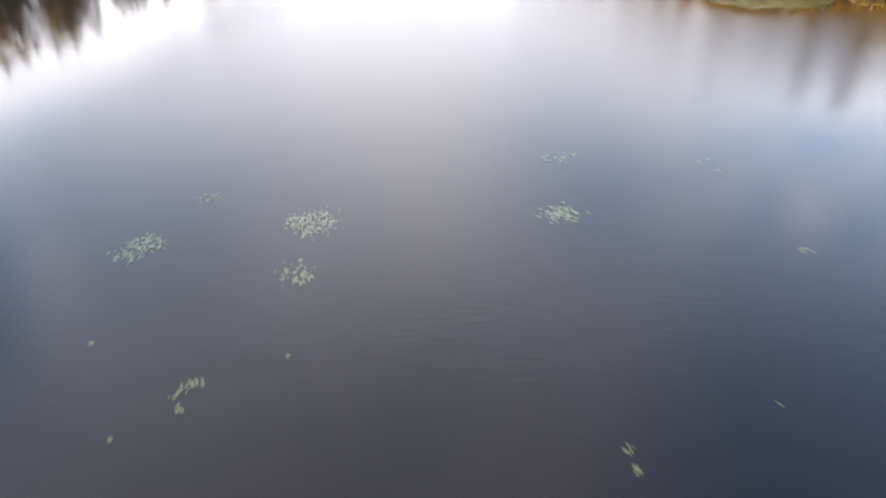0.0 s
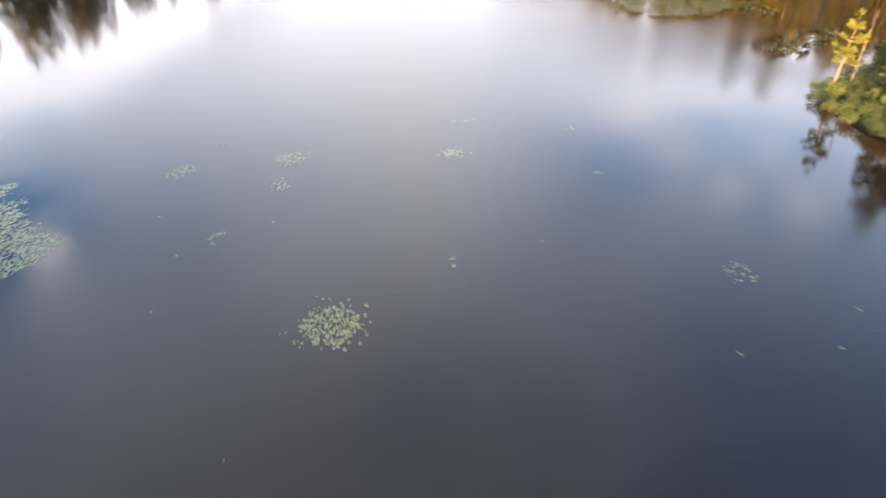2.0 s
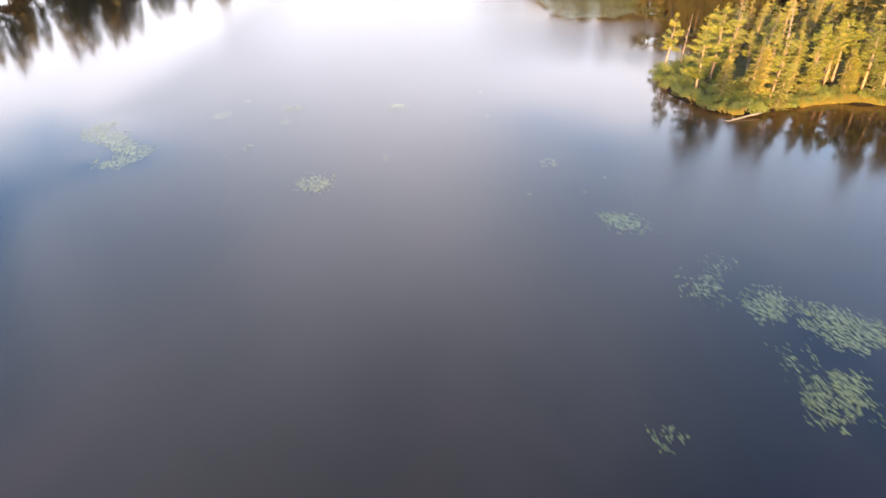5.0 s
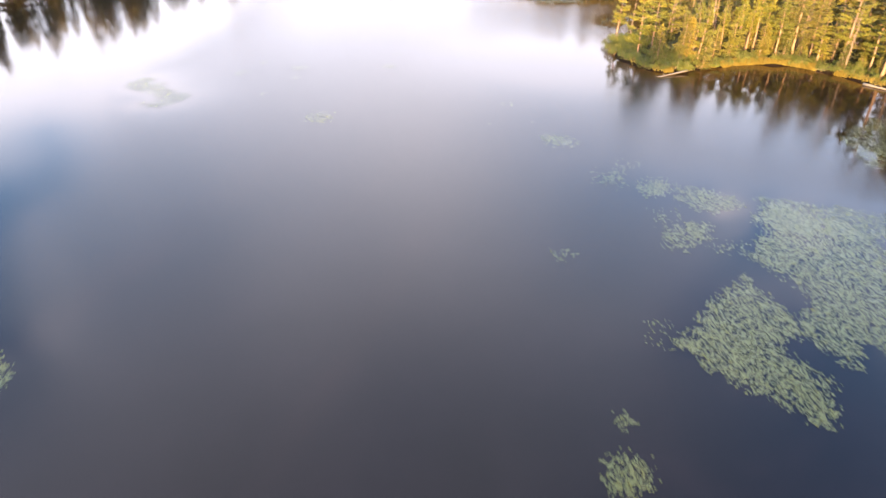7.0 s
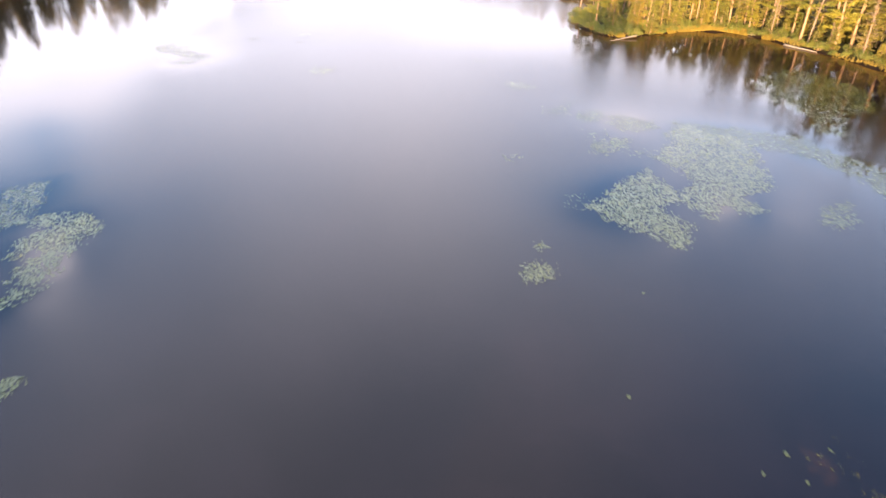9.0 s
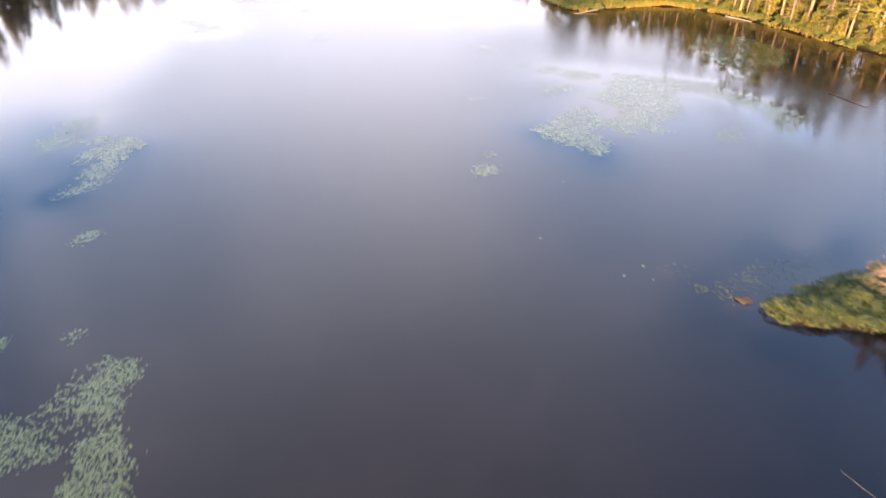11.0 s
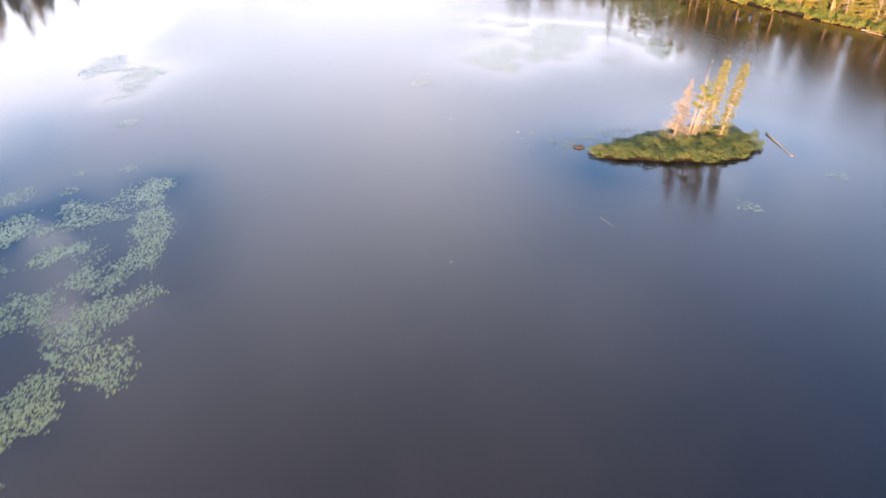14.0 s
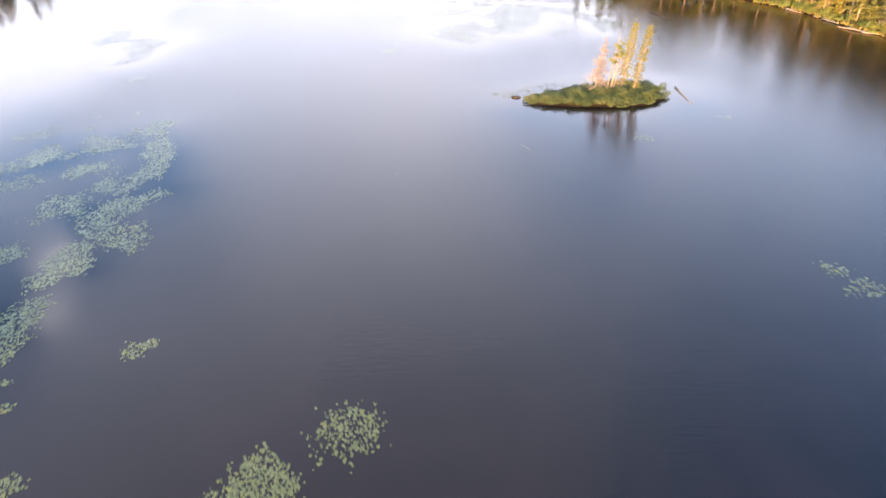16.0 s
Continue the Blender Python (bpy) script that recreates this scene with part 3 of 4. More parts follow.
def build_water():
    xs, ys = axis(-24, 72, 0.8, 260), axis(-90, 60, 0.8, 260)
    gx, gy = np.meshgrid(xs, ys)
    p = np.stack([gx.ravel(), gy.ravel()], 1)
    off = np.clip(ring_distance(p, LAKE), 0, None)
    dep = np.clip(0.38 * off / (1 + 0.05 * off) / 2.4, 0, 1)
    for x, y, r, top in ((27.3, -46.3, 0.8, 0.52), (25.0, -43.6, 0.6, 0.58), (30, 56, 12, 0.5), (22, 60, 8, 0.5)):
        dep = np.minimum(dep, top + np.clip(np.hypot(p[:, 0] - x, p[:, 1] - y) - r, 0, None) / 5)
    n, m = len(xs), len(ys)
    a = (np.arange(m - 1)[:, None] * n + np.arange(n - 1)[None]).ravel()
    me = link_mesh("lake", np.c_[p, np.zeros(len(p))], np.stack([a, a + 1, a + n + 1, a + n], 1), WATER, True)
    near = np.full(len(p), 1e9)
    for _, _, ring in DRIFTS:
        nxt = np.roll(ring, -1, 0)
        if abs(np.sum(ring[:, 0] * nxt[:, 1] - nxt[:, 0] * ring[:, 1])) > 14:
            near = np.minimum(near, -ring_distance(p, ring))
    calm = np.exp(-np.clip(near, 0, None) / 2.4)
    shore = np.clip(ring_distance(p, LAKE), 0, None)
    bank = np.minimum(0.86, 1.7 * np.exp(-shore / 11.0)) * np.clip((p[:, 0] - 27) / 10, 0, 1) * np.clip((p[:, 1] + 34) / 20, 0.55, 1)
    bank = np.maximum(bank, 0.62 * np.exp(-shore / 9.0) * (p[:, 0] < -20))
    bank = np.maximum(bank, 0.7 * np.exp(-np.clip(-ring_distance(p, ISLAND) - 3.0, 0, None) / 3.0))
    # sheltered lee water off the wooded point and along the western side
    bank = np.maximum(bank, 0.8 * np.exp(-(np.clip(np.hypot(p[:, 0] - 23, p[:, 1] - 22) - 3.6, 0, None) / 9) ** 2))
    lee = np.clip((np.clip(-6 - 0.15 * (p[:, 1] + 45), -16, -4) - p[:, 0]) / 9, 0, 1)
    bank = np.maximum(bank, 0.74 * lee * lee * (3 - 2 * lee))
    at = me.attributes.new("calm", "FLOAT", "POINT")
    at.data.foreach_set("value", np.clip(np.maximum(calm, bank), 0, 1).astype(np.float32))
    at = me.attributes.new("depth", "FLOAT", "POINT")
    at.data.foreach_set("value", dep.astype(np.float32))
    tagged(new("water", me), "still dark peat-stained lake water mirroring the cloudy sky", "water", kind="structure")


def wet_edge():
    """Dark wet peat takes over from moss just over the water line."""
    t = SOIL.node_tree
    p, r = t.nodes["Principled BSDF"], [n for n in t.nodes if n.bl_idname == "ShaderNodeValToRGB"][0]
    geo = add(t, "ShaderNodeNewGeometry")
    sep = add(t, "ShaderNodeSeparateXYZ")
    t.links.new(geo.outputs["Position"], sep.inputs[0])
    mr = add(t, "ShaderNodeMapRange")
    mr.inputs["From Min"].default_value, mr.inputs["From Max"].default_value = 0.10, 0.3
    t.links.new(sep.outputs[2], mr.inputs["Value"])
    mx = add(t, "ShaderNodeMix", data_type="RGBA")
    mx.inputs[6].default_value = (0.009, 0.005, 0.003, 1)
    t.links.new(mr.outputs[0], mx.inputs[0])
    t.links.new(r.outputs[0], mx.inputs[7])
    t.links.new(mx.outputs[2], p.inputs["Base Color"])
    p.inputs["Specular IOR Level"].default_value = 0.1


wet_edge()
build_ground()
build_water()

# ---------------------------------------------------------------- trees


def stem(rng, H, r, bend=0.02, n=7):
    z = np.linspace(0, 1, n)
    off = np.cumsum(rng.normal(size=(n, 2)) * bend * H / n, 0)
    off -= off[0]
    pts = np.c_[off, z * H]
    pts[0, 2] = -0.3
    return pts, r * (1 - 0.93 * z ** 0.9)


def conifer(rng, H, R, bare=0.12, step=0.27, droop=0.35, mat=SPRUCE, tuft=0.29, gap=0.22, label="", shape=0.9, blades=4, dead_low=True):
    """A narrow spruce: tapered trunk, whorls of drooping boughs, and a crown of needle sprays."""
    root = new("spruce_tree")
    pts, rad = stem(rng, H, 0.011 * H + 0.03)
    tr, br = Soup(), Soup()
    tr.tube(pts, rad, 7)
    places, ways = [], []
    z = bare * H
    while z < H * 0.985:
        u = (z / H - bare) / (1 - bare)
        c = np.array([np.interp(z, pts[:, 2], pts[:, 0]), np.interp(z, pts[:, 2], pts[:, 1]), z])
        reach = R * ((1 - u) ** shape) * (0.55 + 0.45 * min(1, u * 5)) + 0.08
        turn = rng.uniform(0, 6.28)
        for k in range(rng.integers(4, 7)):
            if rng.random() < gap:
                continue
            w = turn + k * 1.15 + rng.normal() * 0.25
            L = reach * rng.uniform(0.6, 1.2)
            out = np.array([math.cos(w), math.sin(w), 0])
            m = max(2, int(L / 0.15))
            s = np.linspace(0, 1, m + 1)
            line = c + s[:, None] * L * out + np.c_[0 * s, 0 * s, L * (0.18 * s - droop * s ** 1.6 + 0.12 * s ** 4)]
            if L > 0.35:
                br.tube(line[[0, m // 2, m]], [0.012 + 0.008 * L, 0.010, 0.004], 3)
            side = np.array([-out[1], out[0], 0])
            for i, q in enumerate(line[1:]):
                for g in (-1, 0, 1):
                    wide = g * L * 0.30 * (1.15 - (i + 1) / m) * rng.uniform(0.4, 1.1)
                    places.append(q + side * wide + rng.normal(size=3) * 0.03 - (0, 0, 0.12 * abs(wide)))
                    ways.append(out * 0.8 + side * g * 0.5 + np.array([0, 0, -0.30]) + rng.normal(size=3) * 0.15)
        z += step * rng.uniform(0.75, 1.25) * (0.7 + 0.5 * (1 - u))
    for z in np.linspace(H * 0.95, H * 1.02, 5):
        places.append((pts[-1, 0], pts[-1, 1], z))
        ways.append((0, 0, 1.0))
    if dead_low:
        for _ in range(9):
            z = rng.uniform(0.05, bare + 0.08) * H
            w = rng.uniform(0, 6.28)
            L = R * rng.uniform(0.4, 0.9)
            br.tube([(0, 0, z), (math.cos(w) * L, math.sin(w) * L, z - 0.15 * L)], [0.014, 0.004], 3)
    part("trunk", tr.mesh("trunk", BARK, True), root)
    part("inner_crown", br.mesh("inner_crown", BARK), root)
    v, f = tufts(places, ways, tuft * rng.uniform(0.8, 1.2, len(places)), rng, blades, 0.45, 0.115)
    part("crown", link_mesh("crown", v, f, mat), root)
    return tagged(root, label or "green spruce with drooping boughs on the wooded shore", "tree")


def pine(rng, H, R, bare=0.3, mat=PINE, label="", tuft=0.27, tiers=11, blades=6, apart=False):
    """A white pine: bare lower trunk and uneven, level plates of soft needle sprays."""
    root = new("pine_tree")
    pts, rad = stem(rng, H, 0.014 * H + 0.04, 0.05)
    tr, br = Soup(), Soup()
    tr.tube(pts, rad, 8)
    places, ways, sprays = [], [], []
    for i in range(tiers):
        u = (i + rng.uniform(-0.3, 0.3)) / tiers
        z = H * (bare + (1 - bare) * max(0, u))
        c = np.array([np.interp(z, pts[:, 2], pts[:, 0]), np.interp(z, pts[:, 2], pts[:, 1]), z])
        for k in range(rng.integers(3, 6)):
            w = rng.uniform(0, 6.28)
            L = R * (1 - u) ** 0.6 * rng.uniform(0.45, 1.15) * (0.7 + 0.6 * u if u < 0.5 else 1.0)
            out = np.array([math.cos(w), math.sin(w), 0])
            rise = rng.uniform(-0.05, 0.22) + 0.3 * u
            s = np.linspace(0, 1, 6)
            line = c + s[:, None] * L * out + np.c_[0 * s, 0 * s, L * rise * s ** 1.4]
            if apart:
                br = Soup()
                sprays.append((br, len(places)))
            br.tube(line[[0, 2, 5]], [0.02 + 0.012 * L, 0.016, 0.006], 4)
            m = int(40 * L)
            t = rng.uniform(0.35, 1.05, m)
            side = np.cross(out, (0, 0, 1))
            q = c + t[:, None] * L * out + np.outer(rng.normal(size=m) * 0.22 * L * (1.15 - t * 0.5), side)
            q[:, 2] += L * rise * t ** 1.4 + rng.normal(size=m) * 0.035
            places += list(q)
            ways += list(out * 0.8 + np.array([0, 0, 0.22]) + rng.normal(size=(m, 3)) * (0.45, 0.45, 0.15))
    for _ in range(14):
        places.append(pts[-1] + rng.normal(size=3) * (0.12, 0.12, 0.2))
        ways.append((0, 0, 1.0))
    part("trunk", tr.mesh("trunk", BARK, True), root)
    ends = [n for _, n in sprays[1:]] + [len(places)]
    for (br, a), b in zip(sprays, ends):
        limb = part("limb", br.mesh("limb", BARK), root)
        if b > a:
            v, f = tufts(np.array(places[a:b]), np.array(ways[a:b]), tuft * rng.uniform(0.75, 1.2, b - a), rng, blades, 0.45, 0.09)
            part("needle_spray", link_mesh("needle_spray", v, f, mat), limb)
    if not apart:
        part("branchwork", br.mesh("branchwork", BARK), root)
        v, f = tufts(np.array(places), np.array(ways), tuft * rng.uniform(0.75, 1.2, len(places)), rng, blades, 0.45, 0.09)
        part("crown", link_mesh("crown", v, f, mat), root)
    return tagged(root, label or "white pine with level boughs on the shore", "tree")


def snag(rng, H, R, label, twigs=60, low=0.1, dense=1, lean=(0, 0), name="dead_tree", apart=False):
    """A dead tree: pale tapered trunk with bare, broken branches and twigs."""
    root = new(name)
    pts, rad = stem(rng, H, 0.008 * H + 0.03, 0.03)
    pts[:, 0] += lean[0] * pts[:, 2] / H
    pts[:, 1] += lean[1] * pts[:, 2] / H
    tr, br = Soup(), Soup()
    tr.tube(pts, rad, 8)
    for _ in range(twigs):
        u = rng.uniform(low, 0.97)
        z = u * H
        c = np.array([np.interp(z, pts[:, 2], pts[:, 0]), np.interp(z, pts[:, 2], pts[:, 1]), z])
        w = rng.uniform(0, 6.28)
        L = R * (1.05 - u) * rng.uniform(0.4, 1.2)
        out = np.array([math.cos(w), math.sin(w), rng.uniform(-0.5, 0.15)])
        if apart:
            br = Soup()
        mid = c + out * L * 0.5
        end = c + out * L + np.array([0, 0, 0.15 * L])
        br.tube([c, mid, end], [0.018, 0.012, 0.005], 3)
        for _ in range(dense):
            t = rng.uniform(0.3, 1)
            q = c + (end - c) * t
            e = q + (out + rng.normal(size=3) * 0.6) * L * 0.35
            br.tube([q, e], [0.010, 0.004], 3)
        if apart:
            part("branch", br.mesh("branch", DEADWOOD), root)
    part("trunk", tr.mesh("trunk", DEADWOOD, True), root)
    if not apart:
        part("branchwork", br.mesh("branchwork", DEADWOOD), root)
    return tagged(root, label, "dead tree")


def shrub(rng, R, H, mat, n, leaf, label):
    """A low rounded shrub: a few stems and an uneven shell of small leaves."""
    root = new("shrub")
    br = Soup()
    lumps = [(rng.normal(size=2) * R * 0.45, R * rng.uniform(0.4, 0.7), H * rng.uniform(0.6, 1.0)) for _ in range(6)]
    for (c, r, h) in lumps:
        br.tube([(c[0] * 0.2, c[1] * 0.2, -0.1), (c[0] * 0.7, c[1] * 0.7, h * 0.5), (c[0], c[1], h * 0.9)], [0.02, 0.014, 0.006], 4)
    ps, ns = [], []
    for _ in range(n):
        c, r, h = lumps[rng.integers(6)]
        d = rng.normal(size=3)
        d[2] = abs(d[2]) * 0.9 - 0.15
        d /= np.linalg.norm(d)
        k = rng.uniform(0.72, 1.08)
        ps.append((c[0] + d[0] * r * k, c[1] + d[1] * r * k, max(0.03, h * 0.35 + d[2] * h * 0.65 * k)))
        nn = d + rng.normal(size=3) * 0.55
        ns.append(nn / np.linalg.norm(nn))
    part("undergrowth", br.mesh("undergrowth", BARK), root)
    v, f = leaves(np.array(ps), np.array(ns), leaf, rng)
    part("foliage", link_mesh("foliage", v, f, mat), root)
    return tagged(root, label, "shrub")


def ground_z(x, y):
    return float(height(np.array([(x, y)]))[0])


def scatter(rng, n, box, keep, apart):
    """Places in a box that keep() accepts, no nearer to one another than apart."""
    got = np.empty((0, 2))
    p = rng.uniform((box[0], box[1]), (box[2], box[3]), (n, 2))
    p = p[keep(p)]
    for q in p:
        if not len(got) or np.hypot(*(got - q).T).min() > apart:
            got = np.vstack([got, q])
    return got


def plant(kinds, places, rng, sizes=(0.85, 1.15), group="", tilt=2.0, first=True, squat=1.0):
    """Puts copies of template plants at places; the templates themselves take the first places."""
    zs = height(places)
    for i, ((x, y), z) in enumerate(zip(places, zs)):
        s = rng.uniform(*sizes)
        m = pose(x, y, z - 0.03, rng.normal() * tilt, rng.normal() * tilt, rng.uniform(0, 360)) @ Matrix.Diagonal((s, s, s * squat * rng.uniform(0.92, 1.08), 1))
        if first and i < len(kinds):
            kinds[i].matrix_basis = m
            ob = kinds[i]
        else:
            src = kinds[int(rng.integers(len(kinds)))]
            ob = copy_thing(src, pose(0, 0, 0))
            ob.matrix_basis = m
        if group:
            ob["group"] = group


def build_forest():
    rng = np.random.default_rng(11)
    kinds = [conifer(rng, H, R, bare, gap=0.34, step=0.33, tuft=0.25, label=lb) for H, R, bare, lb in (
        (9.5, 1.9, 0.10, "tall spruce with a bare lower trunk in the shore forest"),
        (10.5, 1.7, 0.18, "tall narrow spruce with a bare lower trunk in the forest"),
        (8.2, 2.0, 0.05, "dense green spruce on the wooded shore"),
        (9.0, 1.5, 0.10, "narrow spruce lit golden in the shore forest"),
        (11.5, 1.9, 0.24, "high spruce with a long bare trunk in the forest"))]
    kinds.append(pine(rng, 10.5, 2.3, 0.35, label="tall pine with level boughs in the shore forest"))
    kinds.append(pine(rng, 10.0, 1.7, 0.5, tiers=9, label="slender pine with a long bare trunk in the shore forest"))
    kinds.append(pine(rng, 9.0, 2.0, 0.25, tiers=12, label="broad pine with golden level boughs in the shore forest"))
    near = scatter(rng, 9000, (29, -36, 84, 38), lambda p: (inland(p) > 1.2) & (inland(p) < 7.5), 1.7)
    near = near[(np.hypot(near[:, 0] - 31, near[:, 1] - 23) > 4.5) & (near[:, 0] > 34.2)]
    low = near[:, 0] < 46
    south = ~low & (near[:, 1] < -8) & (near[:, 0] > 56)
    plant(kinds, near[south], rng, (0.80, 1.02), "trees of the shore forest", first=False)
    low_or_south = low | south
    high = ~low_or_south & (near[:, 0] > 49.5) & (near[:, 1] > -4) & (near[:, 1] < 13.5)
    plant(kinds, near[high], rng, (0.85, 1.08), "trees of the shore forest", first=False)
    plant(kinds, near[~low_or_south & ~high], rng, (0.60, 0.90), "trees of the shore forest", squat=0.88)
    plant(kinds, near[low], rng, (0.50, 0.68), "trees of the shore forest", first=False, squat=0.8)
    small = [conifer(rng, H, R, 0.02, tuft=0.26, step=0.2, gap=0.1, label="young spruce at the edge of the shore forest") for H, R in ((3.0, 0.8), (3.8, 0.95), (2.2, 0.7))]
    edge = scatter(rng, 5000, (34, -36, 80, 36), lambda p: (inland(p) > 0.8) & (inland(p) < 5.0), 1.75)
    plant(small, edge, rng, (0.7, 1.15), "young spruces at the forest edge")


def build_far_forest():
    """The woods round the rest of the lake, far off, with an unseen stand added to shade the point: one joined mesh.
    """
    rng = np.random.default_rng(12)
    trees = []
    for H, R in ((8, 1.5), (9, 1.6), (7, 1.4)):
        t = conifer(rng, H, R, 0.1, step=1.0, tuft=1.0, mat=FAR, blades=3, dead_low=False)
        bits = []
        for c in t.children:
            me = c.data
            v = np.empty(len(me.vertices) * 3)
            me.vertices.foreach_get("co", v)
            bits.append((v.reshape(-1, 3), [tuple(q.vertices) for q in me.polygons], 0 if me.materials[0] is BARK else 1))
            bpy.data.objects.remove(c)
            bpy.data.meshes.remove(me)
        bpy.data.objects.remove(t)
        trees.append(bits)
    # kept dense in the south-west, out of view, to block the low sun
    ring = scatter(rng, 14000, (-95, -175, 110, 215), lambda p: (inland(p) > np.where((p[:, 0] > 22) & (p[:, 1] > -36) & (p[:, 1] < 38), 7.5, 1.0)) & (inland(p) < np.where((p[:, 0] > 22) & (p[:, 1] > -45), 13.5, 8)) & (np.hypot(p[:, 0] - 35, p[:, 1] + 46) > 15) & ((rng.random(len(p)) < 0.1) | ((p[:, 0] > 20) & (p[:, 1] > -45)) | ((p[:, 0] < -40) & (p[:, 1] > 0)) | ((p[:, 0] > -66) & (p[:, 0] < -20) & (p[:, 1] < -120))), 2.3)
    zs = height(ring)
    V, F, M, n = [], [], [], 0
    for (x, y), z in zip(ring, zs):
        # last factor: the added south-west stand, its height set to shade the point
        k = rng.uniform(0.75, 1.15) * (1.55 if (x > 20 and y > 50) or (x < -38 and y > 85) else 1.0) * (0.5 if 22 < x < 51 and -40 < y < 45 else 1.0) * (1.5 if x > 58 and y < -6 else 1.0) * (2.05 if -66 < x < -28 and y < -120 else 1.0)
        w = rng.uniform(0, 6.28)
        turn = np.array([[math.cos(w), -math.sin(w), 0], [math.sin(w), math.cos(w), 0], [0, 0, 1]]) * k
        for v, f, mat in trees[int(rng.integers(3))]:
            V.append(v @ turn.T + (x, y, z))
            F += [tuple(i + n for i in q) for q in f]
            M += [mat] * len(f)
            n += len(v)
    me = bpy.data.meshes.new("far_forest")
    me.from_pydata(np.concatenate(V).tolist(), [], F)
    me.materials.append(BARK)
    me.materials.append(FAR)
    me.polygons.foreach_set("material_index", np.array(M, np.int32))
    tagged(new("far_forest", me), "distant spruce woods all round the lake shore, with an unseen tall stand added to shade the point", "forest", kind="stuff")


build_forest()
build_far_forest()


def put_tree(ob, x, y, turn=0, size=1.0, lean=(0, 0)):
    ob.matrix_basis = pose(x, y, ground_z(x, y) - 0.03, lean[0], lean[1]) @ pose(0, 0, 0, 0, 0, turn) @ Matrix.Diagonal((size, size, size, 1))


def build_point():
    """The point of the peninsula: a few trees that stand apart, low shrubs under them."""
    rng = np.random.default_rng(5)
    put_tree(pine(rng, 5.2, 1.2, 0.42, tiers=7, apart=True, label="small leaning pine at the tip of the wooded point"), 30.2, 28.3, 40, 1.0, (0, 4))
    put_tree(pine(rng, 6.1, 1.9, 0.26, apart=True, label="broad white pine standing over shrubs on the point"), 31.0, 21.6, 10)
    put_tree(pine(rng, 6.6, 1.9, 0.26, apart=True, label="broad golden-green pine behind another pine on the point"), 33.3, 24.3, 120)
    put_tree(snag(rng, 5.4, 0.6, "slender grey dead tree leaning on the point", 40, 0.3), 32.2, 29.6, 30, 1.0, (0, 3))
    put_tree(conifer(rng, 6.2, 1.1, 0.2, label="spruce with lichened lower boughs on the point"), 33.6, 27.0)
    put_tree(conifer(rng, 2.7, 0.8, 0.03, tuft=0.26, step=0.2, label="young golden-lit spruce among shrubs on the shore"), 35.2, 20.9)
    put_tree(conifer(rng, 3.3, 0.9, 0.03, tuft=0.26, step=0.2, label="young spruce at the shore beside a pale log"), 36.7, 18.0)
    put_tree(conifer(rng, 3.6, 0.9, 0.06, label="young spruce behind the shore shrubs"), 32.6, 20.0)


def build_slender_pines():
    rng = np.random.default_rng(17)
    for x, y, H in ((42.3, 23.6, 5.6), (43.3, 23.7, 5.2), (44.0, 23.2, 6.0), (44.9, 23.3, 5.4)):
        put_tree(pine(rng, H, 1.1, 0.55, tiers=7, apart=True, label="slender pine with a long bare pale trunk near the shore"), x, y, rng.uniform(0, 360), 1.0, (rng.normal() * 2, rng.normal() * 2))


def build_dead_forest_trees():
    rng = np.random.default_rng(21)
    kinds = [snag(rng, H, R, lb, n, 0.15, 2) for H, R, n, lb in ((7.5, 1.3, 90, "dead spruce with pinkish bare twigs in the shore forest"),
                                                             (8.5, 0.8, 50, "tall pale dead trunk in the shore forest"), (6.2, 1.2, 80, "dead spruce with brittle grey twigs at the forest edge"))]
    spots = scatter(rng, 500, (36, -34, 76, 30), lambda p: (inland(p) > 1.2) & (inland(p) < 6), 3.0)
    plant(kinds, spots, rng, (0.75, 1.05), "dead trees in the shore forest", 4.0)


def build_shrubs():
    rng = np.random.default_rng(8)
    kinds = [shrub(rng, R, H, SHRUB, int(n * 2.2), 0.032, "low green shrub along the shore of the point") for R, H, n in ((0.6, 0.8, 520), (0.75, 1.0, 640), (0.5, 0.6, 420), (0.6, 1.2, 560))]
    spots = scatter(rng, 16000, (28, -36, 74, 33), lambda p: (inland(p) > 0.05) & (inland(p) < np.where(np.hypot(p[:, 0] - 31, p[:, 1] - 24) < 7, 5.0, 2.0)) & ((np.hypot(p[:, 0] - 31, p[:, 1] - 24) < 7) | (rng.random(len(p)) < 0.35)), 0.72)
    plant(kinds, spots, rng, (0.7, 1.15), "shrubs along the shore")
    # the island's carpet of bog shrubs, too dense to tell apart
    ps, ns = [], []
    for x, y in scatter(rng, 3600, (28, -50, 42, -43), lambda p: ring_distance(p, ISLAND) > 0.02, 0.33):
        r, h, n = rng.uniform(0.26, 0.44), (0.40 + 0.45 * noise.noise((x * 0.9, y * 0.9, 3.0))) * rng.uniform(0.65, 1.35) * min(1, 0.55 + 0.1 * (x - 28)), 330
        d = rng.normal(size=(n, 3))
        d[:, 2] = np.abs(d[:, 2]) * 0.9 - 0.2
        d /= np.linalg.norm(d, axis=1, keepdims=True)
        k = rng.uniform(0.7, 1.1, (n, 1))
        q = np.c_[x + d[:, 0] * r * k[:, 0], y + d[:, 1] * r * k[:, 0], np.maximum(0.02, h * 0.35 + d[:, 2] * h * 0.65 * k[:, 0]) + max(0.05, ground_z(x, y))]
        m = d + rng.normal(size=(n, 3)) * 0.6
        ps.append(q)
        ns.append(m / np.linalg.norm(m, axis=1, keepdims=True))
    v, f = leaves(np.concatenate(ps), np.concatenate(ns), 0.028, rng)
    tagged(new("bog_shrubs", link_mesh("bog_shrubs", v, f, HEATH)), "dense low olive-green bog shrubs covering the small island", "shrubs", kind="stuff")


